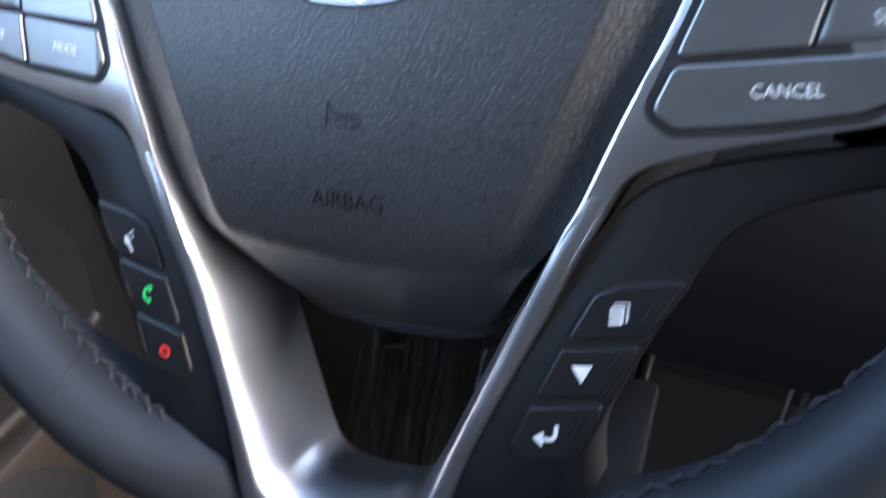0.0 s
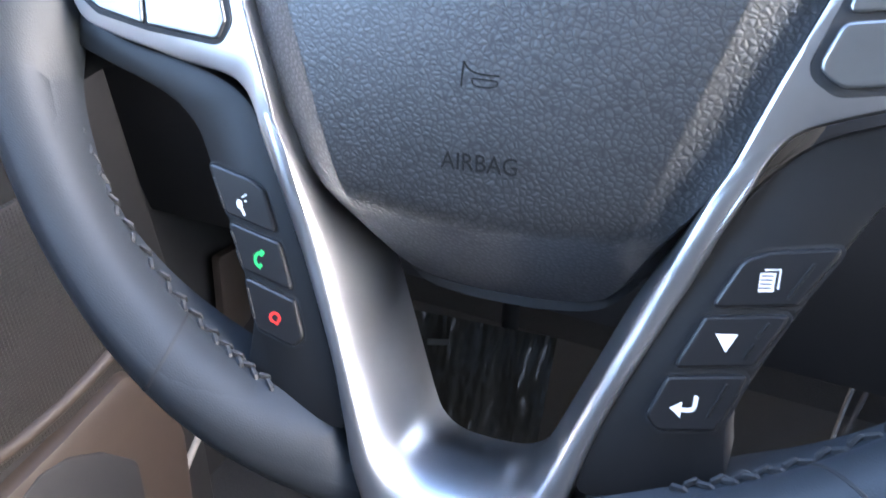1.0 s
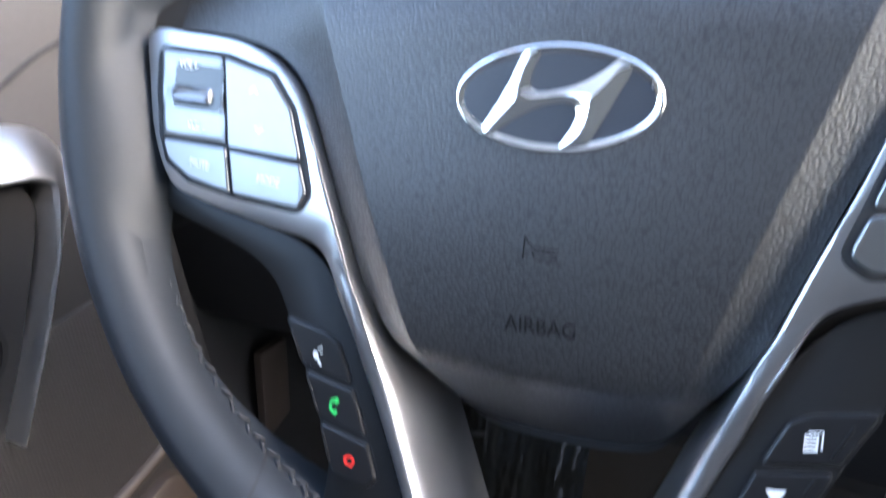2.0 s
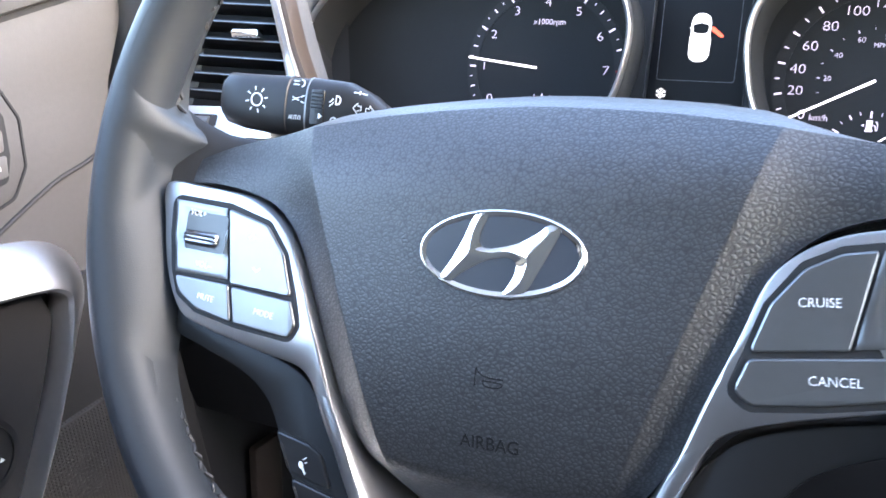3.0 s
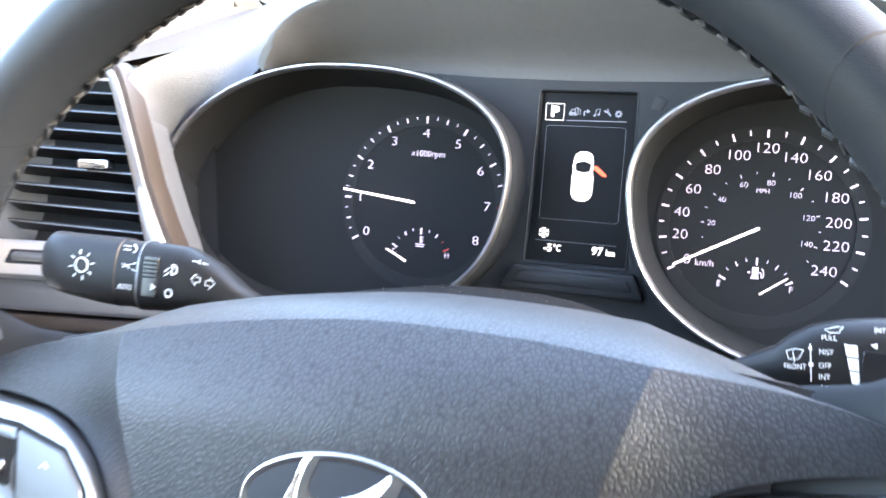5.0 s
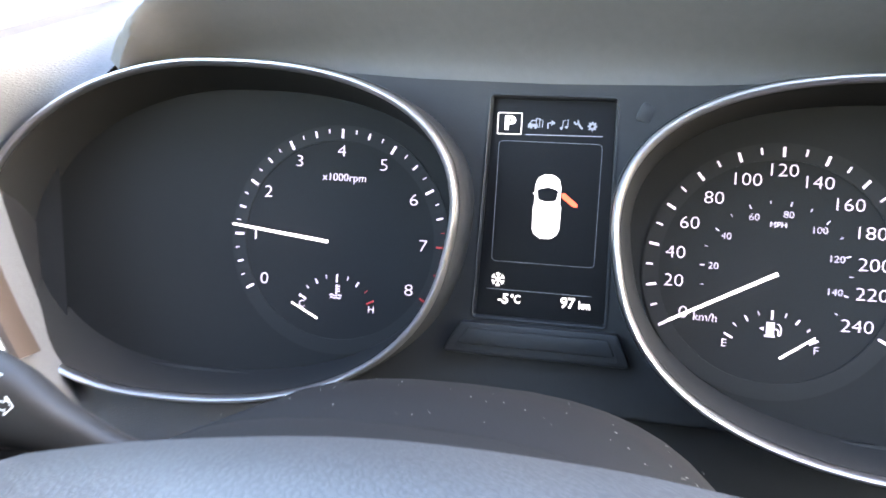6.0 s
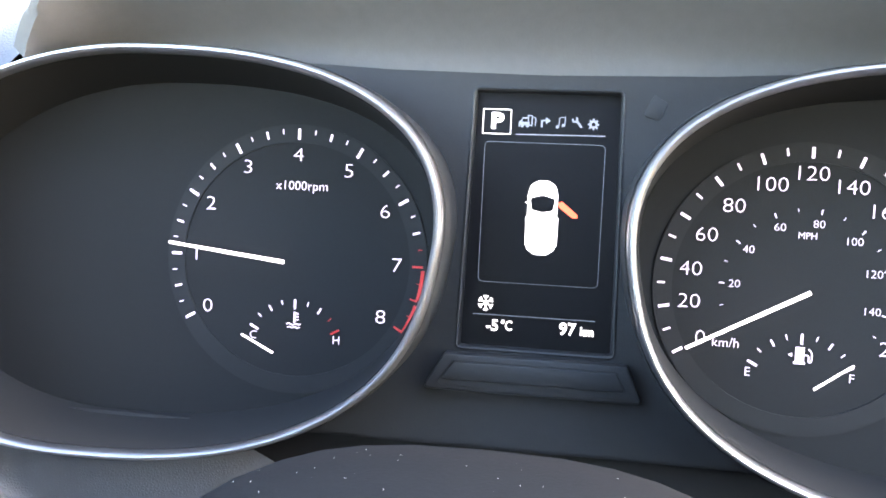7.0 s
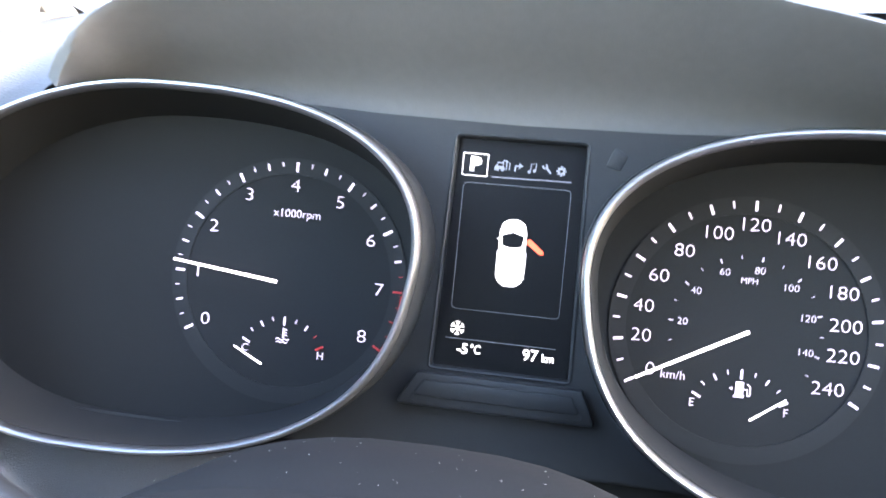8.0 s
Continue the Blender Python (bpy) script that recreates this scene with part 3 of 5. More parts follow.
def rocker(bezel, tl, tr, br, bl, label):
    """A hollow plate that dips towards the roller across its middle."""
    ml, mr = [((a[0] + b[0]) / 2, (a[1] + b[1]) / 2) for a, b in ((tl, bl), (tr, br))]
    d = (Vector(mr) - Vector(ml)).normalized()
    half = abs(d.x * (tl[1] - ml[1]) - d.y * (tl[0] - ml[0]))

    def dip(x, y):
        off = min(1.0, abs(d.x * (y - ml[1]) - d.y * (x - ml[0])) / half)
        return pod_w(x, y) + 1.0 - 0.8 * min(1.0, 1.7 * (1 - off))
    rows = []
    for k in range(25):
        f = k / 24
        a, b = Vector(tl).lerp(Vector(bl), f), Vector(tr).lerp(Vector(br), f)
        row = []
        for j in range(25):
            q = a.lerp(b, j / 24)
            long = (b - a).length / 24
            rise = max(0.0, 1 - j * long / 5.5, 1 - (24 - j) * long / 1.6)
            row.append((q.x * MM, q.y * MM, (dip(q.x, q.y) + rise * 1.2 * (1 - abs(2 * f - 1)) - (0.5 if k in (0, 24) or j in (0, 24) else 0)) * MM))
        rows.append(row)
    skin = loft(rows)
    ext = bmesh.ops.extrude_edge_only(skin, edges=[e for e in skin.edges if e.is_boundary])["geom"]
    bmesh.ops.translate(skin, vec=(0, 0, -0.004), verts=[v for v in ext if isinstance(v, bmesh.types.BMVert)])
    part("rocker_plate", skin, BUTTON, bezel, label)
    # Roller well, carried up over the metal slope to paint its dark reflection.
    well = [Vector(ml).lerp(Vector(mr), f) + Vector((-d.y, d.x)) * g for f, g in ((0.17, -4.8), (0.95, -4.8), (0.95, 11.0), (0.17, 11.0))]
    part("well_and_dark_slope", slab(rounded([(q.x, q.y) for q in well], 2.2), -6, lambda x, y: dip(x, y) + 0.12), GLOSS, bezel, "dark well of the thumb roller, with the upper slope coloured dark")


CHROME_DARK = material("dark_chrome", (0.30, 0.30, 0.31), 0.22, 1.0)
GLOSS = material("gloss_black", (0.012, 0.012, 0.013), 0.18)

# audio switches
left = switch_bezel(POD, CELLS)
rocker(left, (-148.5, 12.9), (-120.8, 9.9), (-116.8, -18.9), (-144.8, -17.3), "silver volume switch plate")
roller(left, -132.8, -3.2, 17.5, -5)
button(left, [(-119.5, 9.5), (-99.7, 3.7), (-90.7, -7.2), (-85.4, -23.1), (-115.1, -20.3)], [1, 6, 6, 1.5, 1], BUTTON, 1.0, 0.7, "silver seek switch")
button(left, [(-144.4, -19.1), (-116.4, -21.3), (-113.4, -35.7), (-131.2, -31.7), (-141.2, -25.7)], [1, 1, 1, 5, 4], BUTTON, 1.0, 0.7, "silver mute switch")
button(left, [(-114.4, -21.9), (-85.2, -25.3), (-82.2, -33.7), (-84.8, -39.1), (-111.4, -35.9)], [1, 1, 2.5, 3, 1], BUTTON, 1.0, 0.7, "silver mode switch")
print_on(left, "VOL+", 2.5, -135.2, 7.3, -7, PAINT, 1.05, 0.95)
print_on(left, "VOL\u2013", 2.5, -130.0, -13.9, -7, PAINT, 0.8, 0.95)
print_on(left, "MUTE", 2.5, -126.8, -27.1, -8, PAINT, 1.05, 0.95)
print_on(left, "MODE", 2.5, -97.0, -30.9, -8, PAINT, 1.05, 0.95)
for cx, cy, sg in ((-106.2, -0.3, 1), (-102.6, -14.5, -1)):
    part("seek_mark", joined(slab([(cx - 2, cy - sg * 1.0), (cx, cy + sg * 0.6), (cx + 2, cy - sg * 1.0), (cx + 1.4, cy - sg * 1.4), (cx, cy - sg * 0.3), (cx - 1.4, cy - sg * 1.4)], lift(0.9), lift(1.1))), PAINT, left)

# speed switches
right = switch_bezel(POD_SPEED, CELLS_SPEED)
button(right, [(115.4, 7.4), (109.5, -21.7), (82.6, -25.0), (87.6, -10.4), (96.4, 0.9), (106.2, 5.9)], [1, 1, 1.5, 8, 8, 8], BUTTON, 1.0, 0.7, "silver cruise switch")
button(right, [(136.3, -21.2), (82.5, -27.4), (78.6, -37.6), (84.3, -41.0), (103.8, -38.4), (121.1, -34.7), (132.3, -28.6)], [2, 3, 4, 4, 6, 6, 5], BUTTON, 1.0, 0.7, "silver cancel switch")
rocker(right, (116.8, 7.6), (146.8, 11.6), (141.6, -17.6), (110.9, -21.4), "silver speed switch plate")
roller(right, 128.4, -6.0, 19, 6)
print_on(right, "CRUISE", 2.8, 100.8, -8.8, 4, PAINT, 1.05, 0.92)
print_on(right, "CANCEL", 2.8, 106.3, -31.3, 4, PAINT, 1.05, 0.95)
print_on(right, "RES+", 2.9, 129.2, 3.8, 6, PAINT, 1.05, 0.95)
print_on(right, "SET\u2013", 2.9, 124.8, -15.1, 6, PAINT, 0.8, 0.95)

# lower switch panels
LOW = [(-152, -32), (-128, -40.2), (-111, -43.8), (-98, -46.8), (-83, -52.3), (-73, -60.6), (-64.0, -73.5), (-52, -98), (-40.5, -127), (-35.5, -149.5), (-46, -150), (-58, -145.5), (-71.5, -139.5),
       (-71.8, -131), (-71.6, -122), (-76.0, -109.6), (-83, -93.5), (-91.4, -76), (-99, -64), (-114, -55), (-152, -42)]
LOWBTN = [([(-91, -76), (-74.5, -79.4), (-69, -82.4), (-63, -95.4), (-82.6, -91.4)], [1.6, 3, 4, 1.6, 1.6]),
          ([(-82, -93.4), (-62.2, -97.4), (-56.2, -112), (-75.2, -107.8)], 1.6),
          ([(-74.6, -109.8), (-55.4, -114.2), (-51.4, -125.4), (-54.4, -129), (-68.6, -125.8), (-71.0, -120.6)], [1.6, 1.6, 3, 4, 2, 2])]


def low_w(x, y):
    return -3.2 - 0.02 * (abs(x) - 60)


def low_lift(k):
    return lambda x, y: low_w(x, y) + k


def switch_panel(mirrored):
    sgn = flip if mirrored else (lambda pts: list(pts))
    panel = part("switch_panel", slab(spline(sgn(LOW), 4, True), -30, low_lift(0), 1.6), SWITCH, WHEEL, "matt black lower switch panel")
    for pts, r in LOWBTN:
        rr = list(reversed(r)) if mirrored and isinstance(r, list) else r
        o = rounded(sgn(pts), rr)
        part("switch_gap", slab(inset(o, -0.9), -12, low_lift(0.10)), GAP, panel)
        part("button", slab(o, -12, low_lift(1.4), 0.9), KEY, panel, "black push switch", False)
    return panel


def icon_on(panel, name, bms, mat, label=""):
    bm = joined(*bms)
    for v in bm.verts:
        v.co.z += (low_w(v.co.x / MM, v.co.y / MM) + 1.36) * MM
    return part(name, bm, mat, panel, label)


phone = switch_panel(False)
icon_on(phone, "voice_mark", [slab(rounded([(-78.2, -86.2), (-76.8, -86.6), (-76.2, -88.2), (-76.7, -89.2), (-78.0, -89.0), (-78.7, -87.6)], 0.6), 0, 0.12), stroke([(-76.6, -89.0), (-75.2, -91.0)], 0.9, 0, 0.12),
                              stroke(spline([(-76.8, -85.6), (-75.8, -85.0), (-75.0, -84.4)], 4), 0.45, 0, 0.12), stroke([(-75.8, -86.8), (-74.8, -86.3)], 0.45, 0, 0.12)], PAINT, "white voice mark")


def handset(x, y, turn):
    arc = [(-2.1 * math.cos(a), 2.1 * math.sin(a)) for a in np.linspace(-0.55, 2.6, 10)]
    bm = joined(stroke(arc, 1.0, 0, 0.12), slab(rounded([(arc[0][0] - 0.7, arc[0][1] - 0.6), (arc[0][0] + 1.0, arc[0][1] - 0.6), (arc[0][0] + 1.0, arc[0][1] + 0.5), (arc[0][0] - 0.7, arc[0][1] + 0.5)], 0.3), 0, 0.13),
                slab(rounded([(arc[-1][0] - 0.9, arc[-1][1] - 0.9), (arc[-1][0] + 0.9, arc[-1][1] - 0.9), (arc[-1][0] + 0.9, arc[-1][1] + 0.6), (arc[-1][0] - 0.9, arc[-1][1] + 0.6)], 0.3), 0, 0.13))
    return moved(bm, x, y, 0, turn)


icon_on(phone, "call_mark", [handset(-68.4, -103.7, 55)], GREEN, "green handset mark")
icon_on(phone, "hang_up_mark", [ring(-61.8, -120.8, 2.2, 1.2, 0, 0.12, 215, 505, 22, 0.85), stroke([(-63.0, -121.9), (-60.6, -122.6)], 0.7, 0, 0.12)], RED, "red handset mark")
trip = switch_panel(True)
icon_on(trip, "page_mark", [slab([(73.4, -89.4), (76.8, -88.8), (76.8, -84.2), (73.4, -84.8)], 0, 0.12), stroke([(74.2, -83.9), (77.7, -83.3), (77.7, -88.0)], 0.45, 0, 0.12)], PAINT, "white page mark")
icon_on(trip, "page_line", [stroke([(73.7 - 0.06 * k, -85.4 - k), (76.3 - 0.06 * k, -85.0 - k)], 0.35, 0.12, 0.2) for k in range(4)], GAP)
icon_on(trip, "down_mark", [slab([(65.4, -101.2), (70.6, -100.4), (68.3, -105.4)], 0, 0.12)], PAINT, "white triangle mark")
icon_on(trip, "enter_mark", [slab([(57.2, -122.0), (60.0, -119.8), (60.0, -124.0)], 0, 0.12), stroke(spline([(59.8, -121.9), (61.8, -121.6), (63.0, -120.6), (63.2, -117.6)], 5), 1.1, 0, 0.12)], PAINT, "white return arrow mark")
RIBS = [[(84.7, -80.7), (80.2, -89.9)], [(77.0, -96.4), (74.8, -100.6)], [(74.4, -102.1), (72.4, -106.5)], [(69.8, -113.1), (66.4, -122.5)]]
for a, b in RIBS:
    icon_on(trip, "finger_rib", [slab(rounded([(a[0] - 0.45, a[1]), (a[0] + 0.45, a[1]), (b[0] + 0.45, b[1]), (b[0] - 0.45, b[1])], 0.3), -0.2, 0.45, 0.2)], SWITCH)
    icon_on(phone, "finger_rib", [slab(rounded([(-a[0] - 3.45, a[1]), (-a[0] - 2.55, a[1]), (-b[0] - 2.55, b[1]), (-b[0] - 3.45, b[1])], 0.3), -0.2, 0.45, 0.2)], SWITCH)

# the silver fork below the airbag cover
fork_out = spline([(-71.5, -58.5), (-68.1, -66.7), (-62.8, -78), (-58.3, -89.5), (-53.6, -100), (-41.8, -128), (-35.6, -148), (-30.5, -165), (-20, -181), (0, -185)], 8)
fork_ridge = spline([(-64.2, -59.8), (-60.4, -67.6), (-57.3, -75.2), (-51.9, -88.5), (-48.0, -98.5), (-37.4, -126), (-29.6, -148), (-24.5, -160), (-15, -169.5), (0, -172)], 8)
fork_in = spline([(-62.0, -61), (-57.5, -70), (-53.0, -78), (-46, -91), (-40, -103), (-30, -127), (-22, -146), (-18, -152.5), (-11, -156.5), (0, -157.5)], 8)


def both(pts):
    return list(pts) + [(-x, y) for x, y in list(pts)[-2::-1]]


rows = []
for o, r, i in zip(both(fork_out), both(fork_ridge), both(fork_in)):
    o, r, i = Vector(o), Vector(r), Vector(i)
    sect = [(o, -14.0), (o, -3.0), (o.lerp(r, 0.08), -1.9), (o.lerp(r, 0.25), -1.2), (o.lerp(r, 0.5), -0.9), (o.lerp(r, 0.75), -1.0), (o.lerp(r, 0.95), -1.5)]
    for k in range(1, 9):
        s = k / 8
        sect.append((r.lerp(i, s), -1.6 - 26.0 * (0.35 * s + 0.65 * s * s)))
    sect.append((i, -40.0))
    k = min(1.0, max(0.0, (r.y + 104) / 38))
    up = 2.6 * k * k * (3 - 2 * k)
    rows.append([(p.x * MM, p.y * MM, (w + up) * MM) for p, w in sect])
part("fork_trim", loft(rows), SILVER, WHEEL, "satin silver fork of the lower spokes")

# leather round the foot of the fork
WING = [(230.0, -88.0, -129.5, -6.0), (240.5, -72.5, -137.6, -5.0), (247.0, -57.5, -143.4, -4.4), (252.0, -46.0, -148.6, -4.2), (256.0, -39.2, -151.8, -4.4), (259.5, -35.0, -160.0, -4.8), (264.0, -30.5, -170.0, -6.0), (270.0, -20.0, -181.5, -8.0)]


def ease_of(x):
    x = min(1.0, max(0.0, x))
    return x * x * (3 - 2 * x)


def proud(a, c):
    """Lifts a point that lies inside the rim's section just out of it."""
    core = (Vector(rim_point(a, 0)) + Vector(rim_point(a, 180))) / 2
    d = c - core
    flat = math.hypot(d.x, d.y) / 0.94
    size = math.hypot(flat, d.z / 1.06)
    least = (RIM_A + 0.08) * MM
    return core + d * (least / size) if size < least else c


def over_foam(a, line, ease, mirrored):
    """One row of stretched leather: it hugs the rim where ease is none and runs down to the line where it is whole."""
    low = Vector([float(np.interp(a, [f[0] for f in line], [f[k] for f in line])) * MM for k in (1, 2, 3)])
    top = Vector(rim_point(a, 90))
    q = Vector(rim_point(a, 205)).lerp(low, ease)
    row = [q + Vector((0, 0, -(0.014 if line is WING else 0.003) * ease - 0.0004)), q]
    for k in range(1, 21):
        f = k / 20
        c = low.lerp(top, f)
        c.z = low.z + (top.z - low.z) * (1 - (1 - f) ** 2.4)
        row.append(proud(a, Vector(rim_point(a, 205 - 115 * f, 0.05)).lerp(c, ease)))
    return [(-c[0] if mirrored else c[0], c[1], c[2]) for c in row]


for mirrored in (False, True):
    rows = [over_foam(a, WING, ease_of((a - 217) / 24), mirrored) for a in np.arange(215.0, 270.5, 1.0)]
    part("leather_wing", loft(rows), RIM, WHEEL, "leather joining the rim to the spoke")
# arms that carry the rim at three and nine o'clock
FLARE = [(138.0, -121.0, 115.0, 0.0), (143.0, -138.0, 97.0, -3.0), (148.0, -152.0, 76.0, -6.0), (153.0, -158.0, 62.0, -8.0), (157.0, -157.5, 53.0, -8.5), (160.0, -154.0, 46.5, -10.0), (162.5, -149.0, 42.2, -12.0), (165.5, -147.0, 38.0, -14.0), (168.0, -151.5, 33.5, -14.0), (171.5, -158.0, 27.0, -10.0), (176.0, -159.5, 18.0, -5.0), (182.0, -156.5, 3.0, -2.2), (188.0, -152.0, -14.0, -2.6), (194.0, -148.0, -31.0, -4.6), (204.0, -147.0, -52.0, -5.0)]
for sg in (-1, 1):
    rows = []
    for k in range(15):
        s = k / 14
        x = sg * (118 + s * 54)
        hi = float(np.interp(abs(x), [118, 140, 152, 161, 172], [41.0, 43.5, 48.5, 54.5, 66.0]))
        lo = float(np.interp(abs(x), [118, 140, 152, 161, 172], [-41.0, -45.0, -51.0, -58.0, -70.0]))
        row = []
        for j in range(20):
            a = j * 2 * math.pi / 20
            row.append((x * MM, ((hi + lo) / 2 + (hi - lo) / 2 * math.cos(a)) * MM, (-30 + 20 * s + (8 + 2 * s) * math.sin(a)) * MM))
        rows.append(row)
    arm = part("spoke_arm", loft(rows, True, False, True), SWITCH, WHEEL, "black spoke end behind the switches")
    rows = []
    for a in np.arange(136.0, 222.0, 1.0):
        rows.append(over_foam(a, FLARE, ease_of((a - 138) / 20) * ease_of((220 - a) / 24), sg > 0))
    part("leather_flare", loft(rows), RIM, arm, "smooth leather between rim and switches")

# cross stitches along the inner edge
stitch_bm = tube([(-3.4 * MM, 0, -0.6 * MM), (-1.8 * MM, 0, 0.8 * MM), (1.8 * MM, 0, 0.8 * MM), (3.4 * MM, 0, -0.6 * MM)], lambda f: (0.7 + 2.4 * f * (1 - f)) * MM, 6)
stitch = part("stitch", stitch_bm, STITCH, WHEEL, "thick dark cross stitch")


def hem(a):
    """A point of the sewn inner edge of the leather, and one deeper inside it."""
    low = a if a <= 270 else 540 - a
    if 217 < low < 249:
        row = over_foam(low, WING, ease_of((low - 217) / 24), a > 270)
        return Vector(row[2]), Vector(row[2]).lerp(Vector(rim_point(a, 0)), 0.4) - Vector((0, 0, 0.006))
    wide = a if 90 <= a <= 270 else (180 - a) % 360
    if 138 < wide < 164:
        row = over_foam(wide, FLARE, ease_of((wide - 138) / 20), a != wide)
        return Vector(row[2]), Vector(row[2]).lerp(Vector(rim_point(a, 0)), 0.4) - Vector((0, 0, 0.006))
    return Vector(rim_point(a, 203, 0.1)), Vector(rim_point(a, 203, -8))


first = True
for k in range(276):
    a = k * 360.0 / 276
    if 246 < a < 294 or a < 22 or a > 351 or 158 < a < 189:
        continue
    p0, deep = hem(a)
    t = (hem(a + 0.4)[0] - hem(a - 0.4)[0]).normalized()
    nrm = (p0 - deep).normalized()
    side = nrm.cross(t).normalized()
    nrm = t.cross(side)
    m = Matrix((t, side, nrm)).transposed().to_4x4()
    m.translation = p0 + side * (0.0007 if k % 2 else -0.0007)
    m = m @ pose(0, 0, 0, 0, 0, 27 if k % 2 else -27) @ Matrix.Scale(0.78, 4)
    ob = stitch if first else stitch.copy()
    if not first:
        scene.collection.objects.link(ob)
    first = False
    ob.matrix_basis = m

# ---- steering column ----
COLUMN = thing("steering_column", pose(-0.0039, 0.0, 0.7004, 66, 0, 0), "dusty black plastic steering column shroud", "steering column")


def column_section(w, half, top, low):
    row = []
    for k in range(48):
        a = k * 2 * math.pi / 48
        c, s = math.cos(a), math.sin(a)
        h = top if s > 0 else low
        row.append((half * math.copysign(abs(c) ** 0.75, c) * MM, h * math.copysign(abs(s) ** 0.75, s) * MM, w * MM))
    return row


rows = [column_section(w, a, b, c) for w, a, b, c in ((-42, 60, 36, 50), (-44, 76, 51, 62), (-52, 84, 60, 70), (-66, 88, 64, 76), (-82, 90, 66, 80), (-84, 89, 64.8, 79), (-86, 90.5, 66.6, 81), (-150, 93, 73, 84), (-162, 92, 73, 82), (-168, 84, 62, 74), (-240, 60, 30, 60))]
shroud = part("shroud", loft(rows, True, False, True), SHROUD, COLUMN, "black plastic shroud")
rng = random.Random(4)
bits = []
for k in range(60):
    x, w = rng.uniform(-60, 80), rng.uniform(-150, -92)
    y = (66.6 + (-86 - w) * 0.1) * (1 - abs(x / 95) ** (1 / 0.375)) ** 0.375 if abs(x) < 94 else 0
    s = rng.uniform(0.05, 0.2)
    b = bmesh.new()
    bmesh.ops.create_icosphere(b, subdivisions=1, radius=s * MM, matrix=Matrix.Translation((x * MM, (y + 0.1) * MM, w * MM)) @ Matrix.Diagonal((1, 0.5, rng.uniform(0.7, 2.2), 1)))
    bits.append(b)
tagged(part("dust", joined(*bits), DUST, COLUMN, "pale specks of dust"), kind="stuff")

# ---- instrument cluster ----
CLUSTER = thing("instrument_cluster", pose(-0.1023, 0.309, 0.7049, 75, 0, 0), "lit instrument cluster with two dials and a screen", "instrument cluster")


def egg(side, grow_x=0.0, grow_y=0.0, n=120):
    """Outline of a dial's rim: squarer towards the middle of the cluster, longer and lower outwards."""
    pts = []
    for k in range(n):
        a = k * 2 * math.pi / n
        c, s = math.cos(a), math.sin(a)
        p = 2.47 if c > 0 else 2.03
        x = ((133.6 if c > 0 else 113.0) + grow_x) * math.copysign(abs(c) ** (2 / p), c)
        y = (80.8 + grow_y) * math.copysign(abs(s) ** (2 / p), s)
        x += -67.0 + 0.18 * y
        pts.append((x if side < 0 else 208 - x, 1.2 + y))
    return pts


def level(pts, z):
    return [(x * MM, y * MM, z * MM) for x, y in pts]


panel_outline = rounded([(-150, -72), (360, -72), (372, 40), (320, 92), (105, 100), (-110, 92), (-162, 40)], 20)
bm = bmesh.new()
loops = []
LCD_HOLE = rounded([(73.5, -31.5), (137, -31.5), (135.5, 75), (76, 75)], 2)
for pts in (panel_outline, egg(-1, 1, 1), egg(1, 1, 1), LCD_HOLE):
    vs = [bm.verts.new((x * MM, y * MM, 2.5 * MM)) for x, y in pts]
    loops += [bm.edges.new((vs[i], vs[(i + 1) % len(vs)])) for i in range(len(vs))]
bmesh.ops.triangle_fill(bm, edges=loops, use_beauty=True, use_dissolve=False)
part("panel", bm, PANEL, CLUSTER, "charcoal panel round the dials", False)

DIALS = {}
for side, cx in ((-1, 0.0), (1, 210.0)):
    face = part("dial_face", slab(egg(side, -3, -3), -6, -0.6), FACE, CLUSTER, "black dial face")
    face.location.z = -0.003
    DIALS[side] = face
    near = (-7, -7, -6, -6) if side < 0 else (-5.5, -5.5, -5.0, -5.0)
    rows = [level(egg(side, near[0], near[1]), -3.2), level(egg(side, near[2], near[3]), 3), level(egg(side, -3.5, -3.5), 16), level(egg(side, -1.7, -1.7), 36)]
    part("dial_wall", loft(rows, True), FACE, CLUSTER, "dark inner wall of the dial")
    rows = [level(egg(side, -g + 1.0, -g + 1.0), z) for z, g in ((34, 2.5), (38.2, 2.4), (40.2, 1.8), (41.1, 0.9), (41.0, 0.1), (40.0, -0.6), (37.5, -1.0), (30, -1.2))]
    part("dial_ring", loft(rows, True), RINGMETAL, CLUSTER, "polished chrome dial ring")
    rows = [level(egg(side, 2.4, 2.4), 36), level(egg(side, 3.0, 3.0), 28), level(egg(side, 2.4, 2.4), 2)]
    part("ring_skirt", loft(rows, True), PANEL, CLUSTER, "charcoal outer wall of the dial ring")
    part("dial_band", ring(cx, 0, 58.5, 50.8, -0.6, 0.0, steps=96), BAND, face, "dark grey scale band")


def tick(cx, cy, a, r0, r1, wide):
    s, c = math.sin(radians(a)), math.cos(radians(a))
    return stroke([(cx + r0 * s, cy + r0 * c), (cx + r1 * s, cy + r1 * c)], wide * 0.78, 0.0, 0.25)


def dial_at(x):
    """The dial face that carries a mark at x."""
    return DIALS[-1] if x < 104 else DIALS[1]


def numeral(text, size, x, y, mat=GLOW, squeeze=1.0, z=0.05, bold=-0.16, slant=0.0):
    return part("numeral", moved(lettering(text, size, 0.08, slant, squeeze, bold), x, y, z), mat, dial_at(x), "", False)


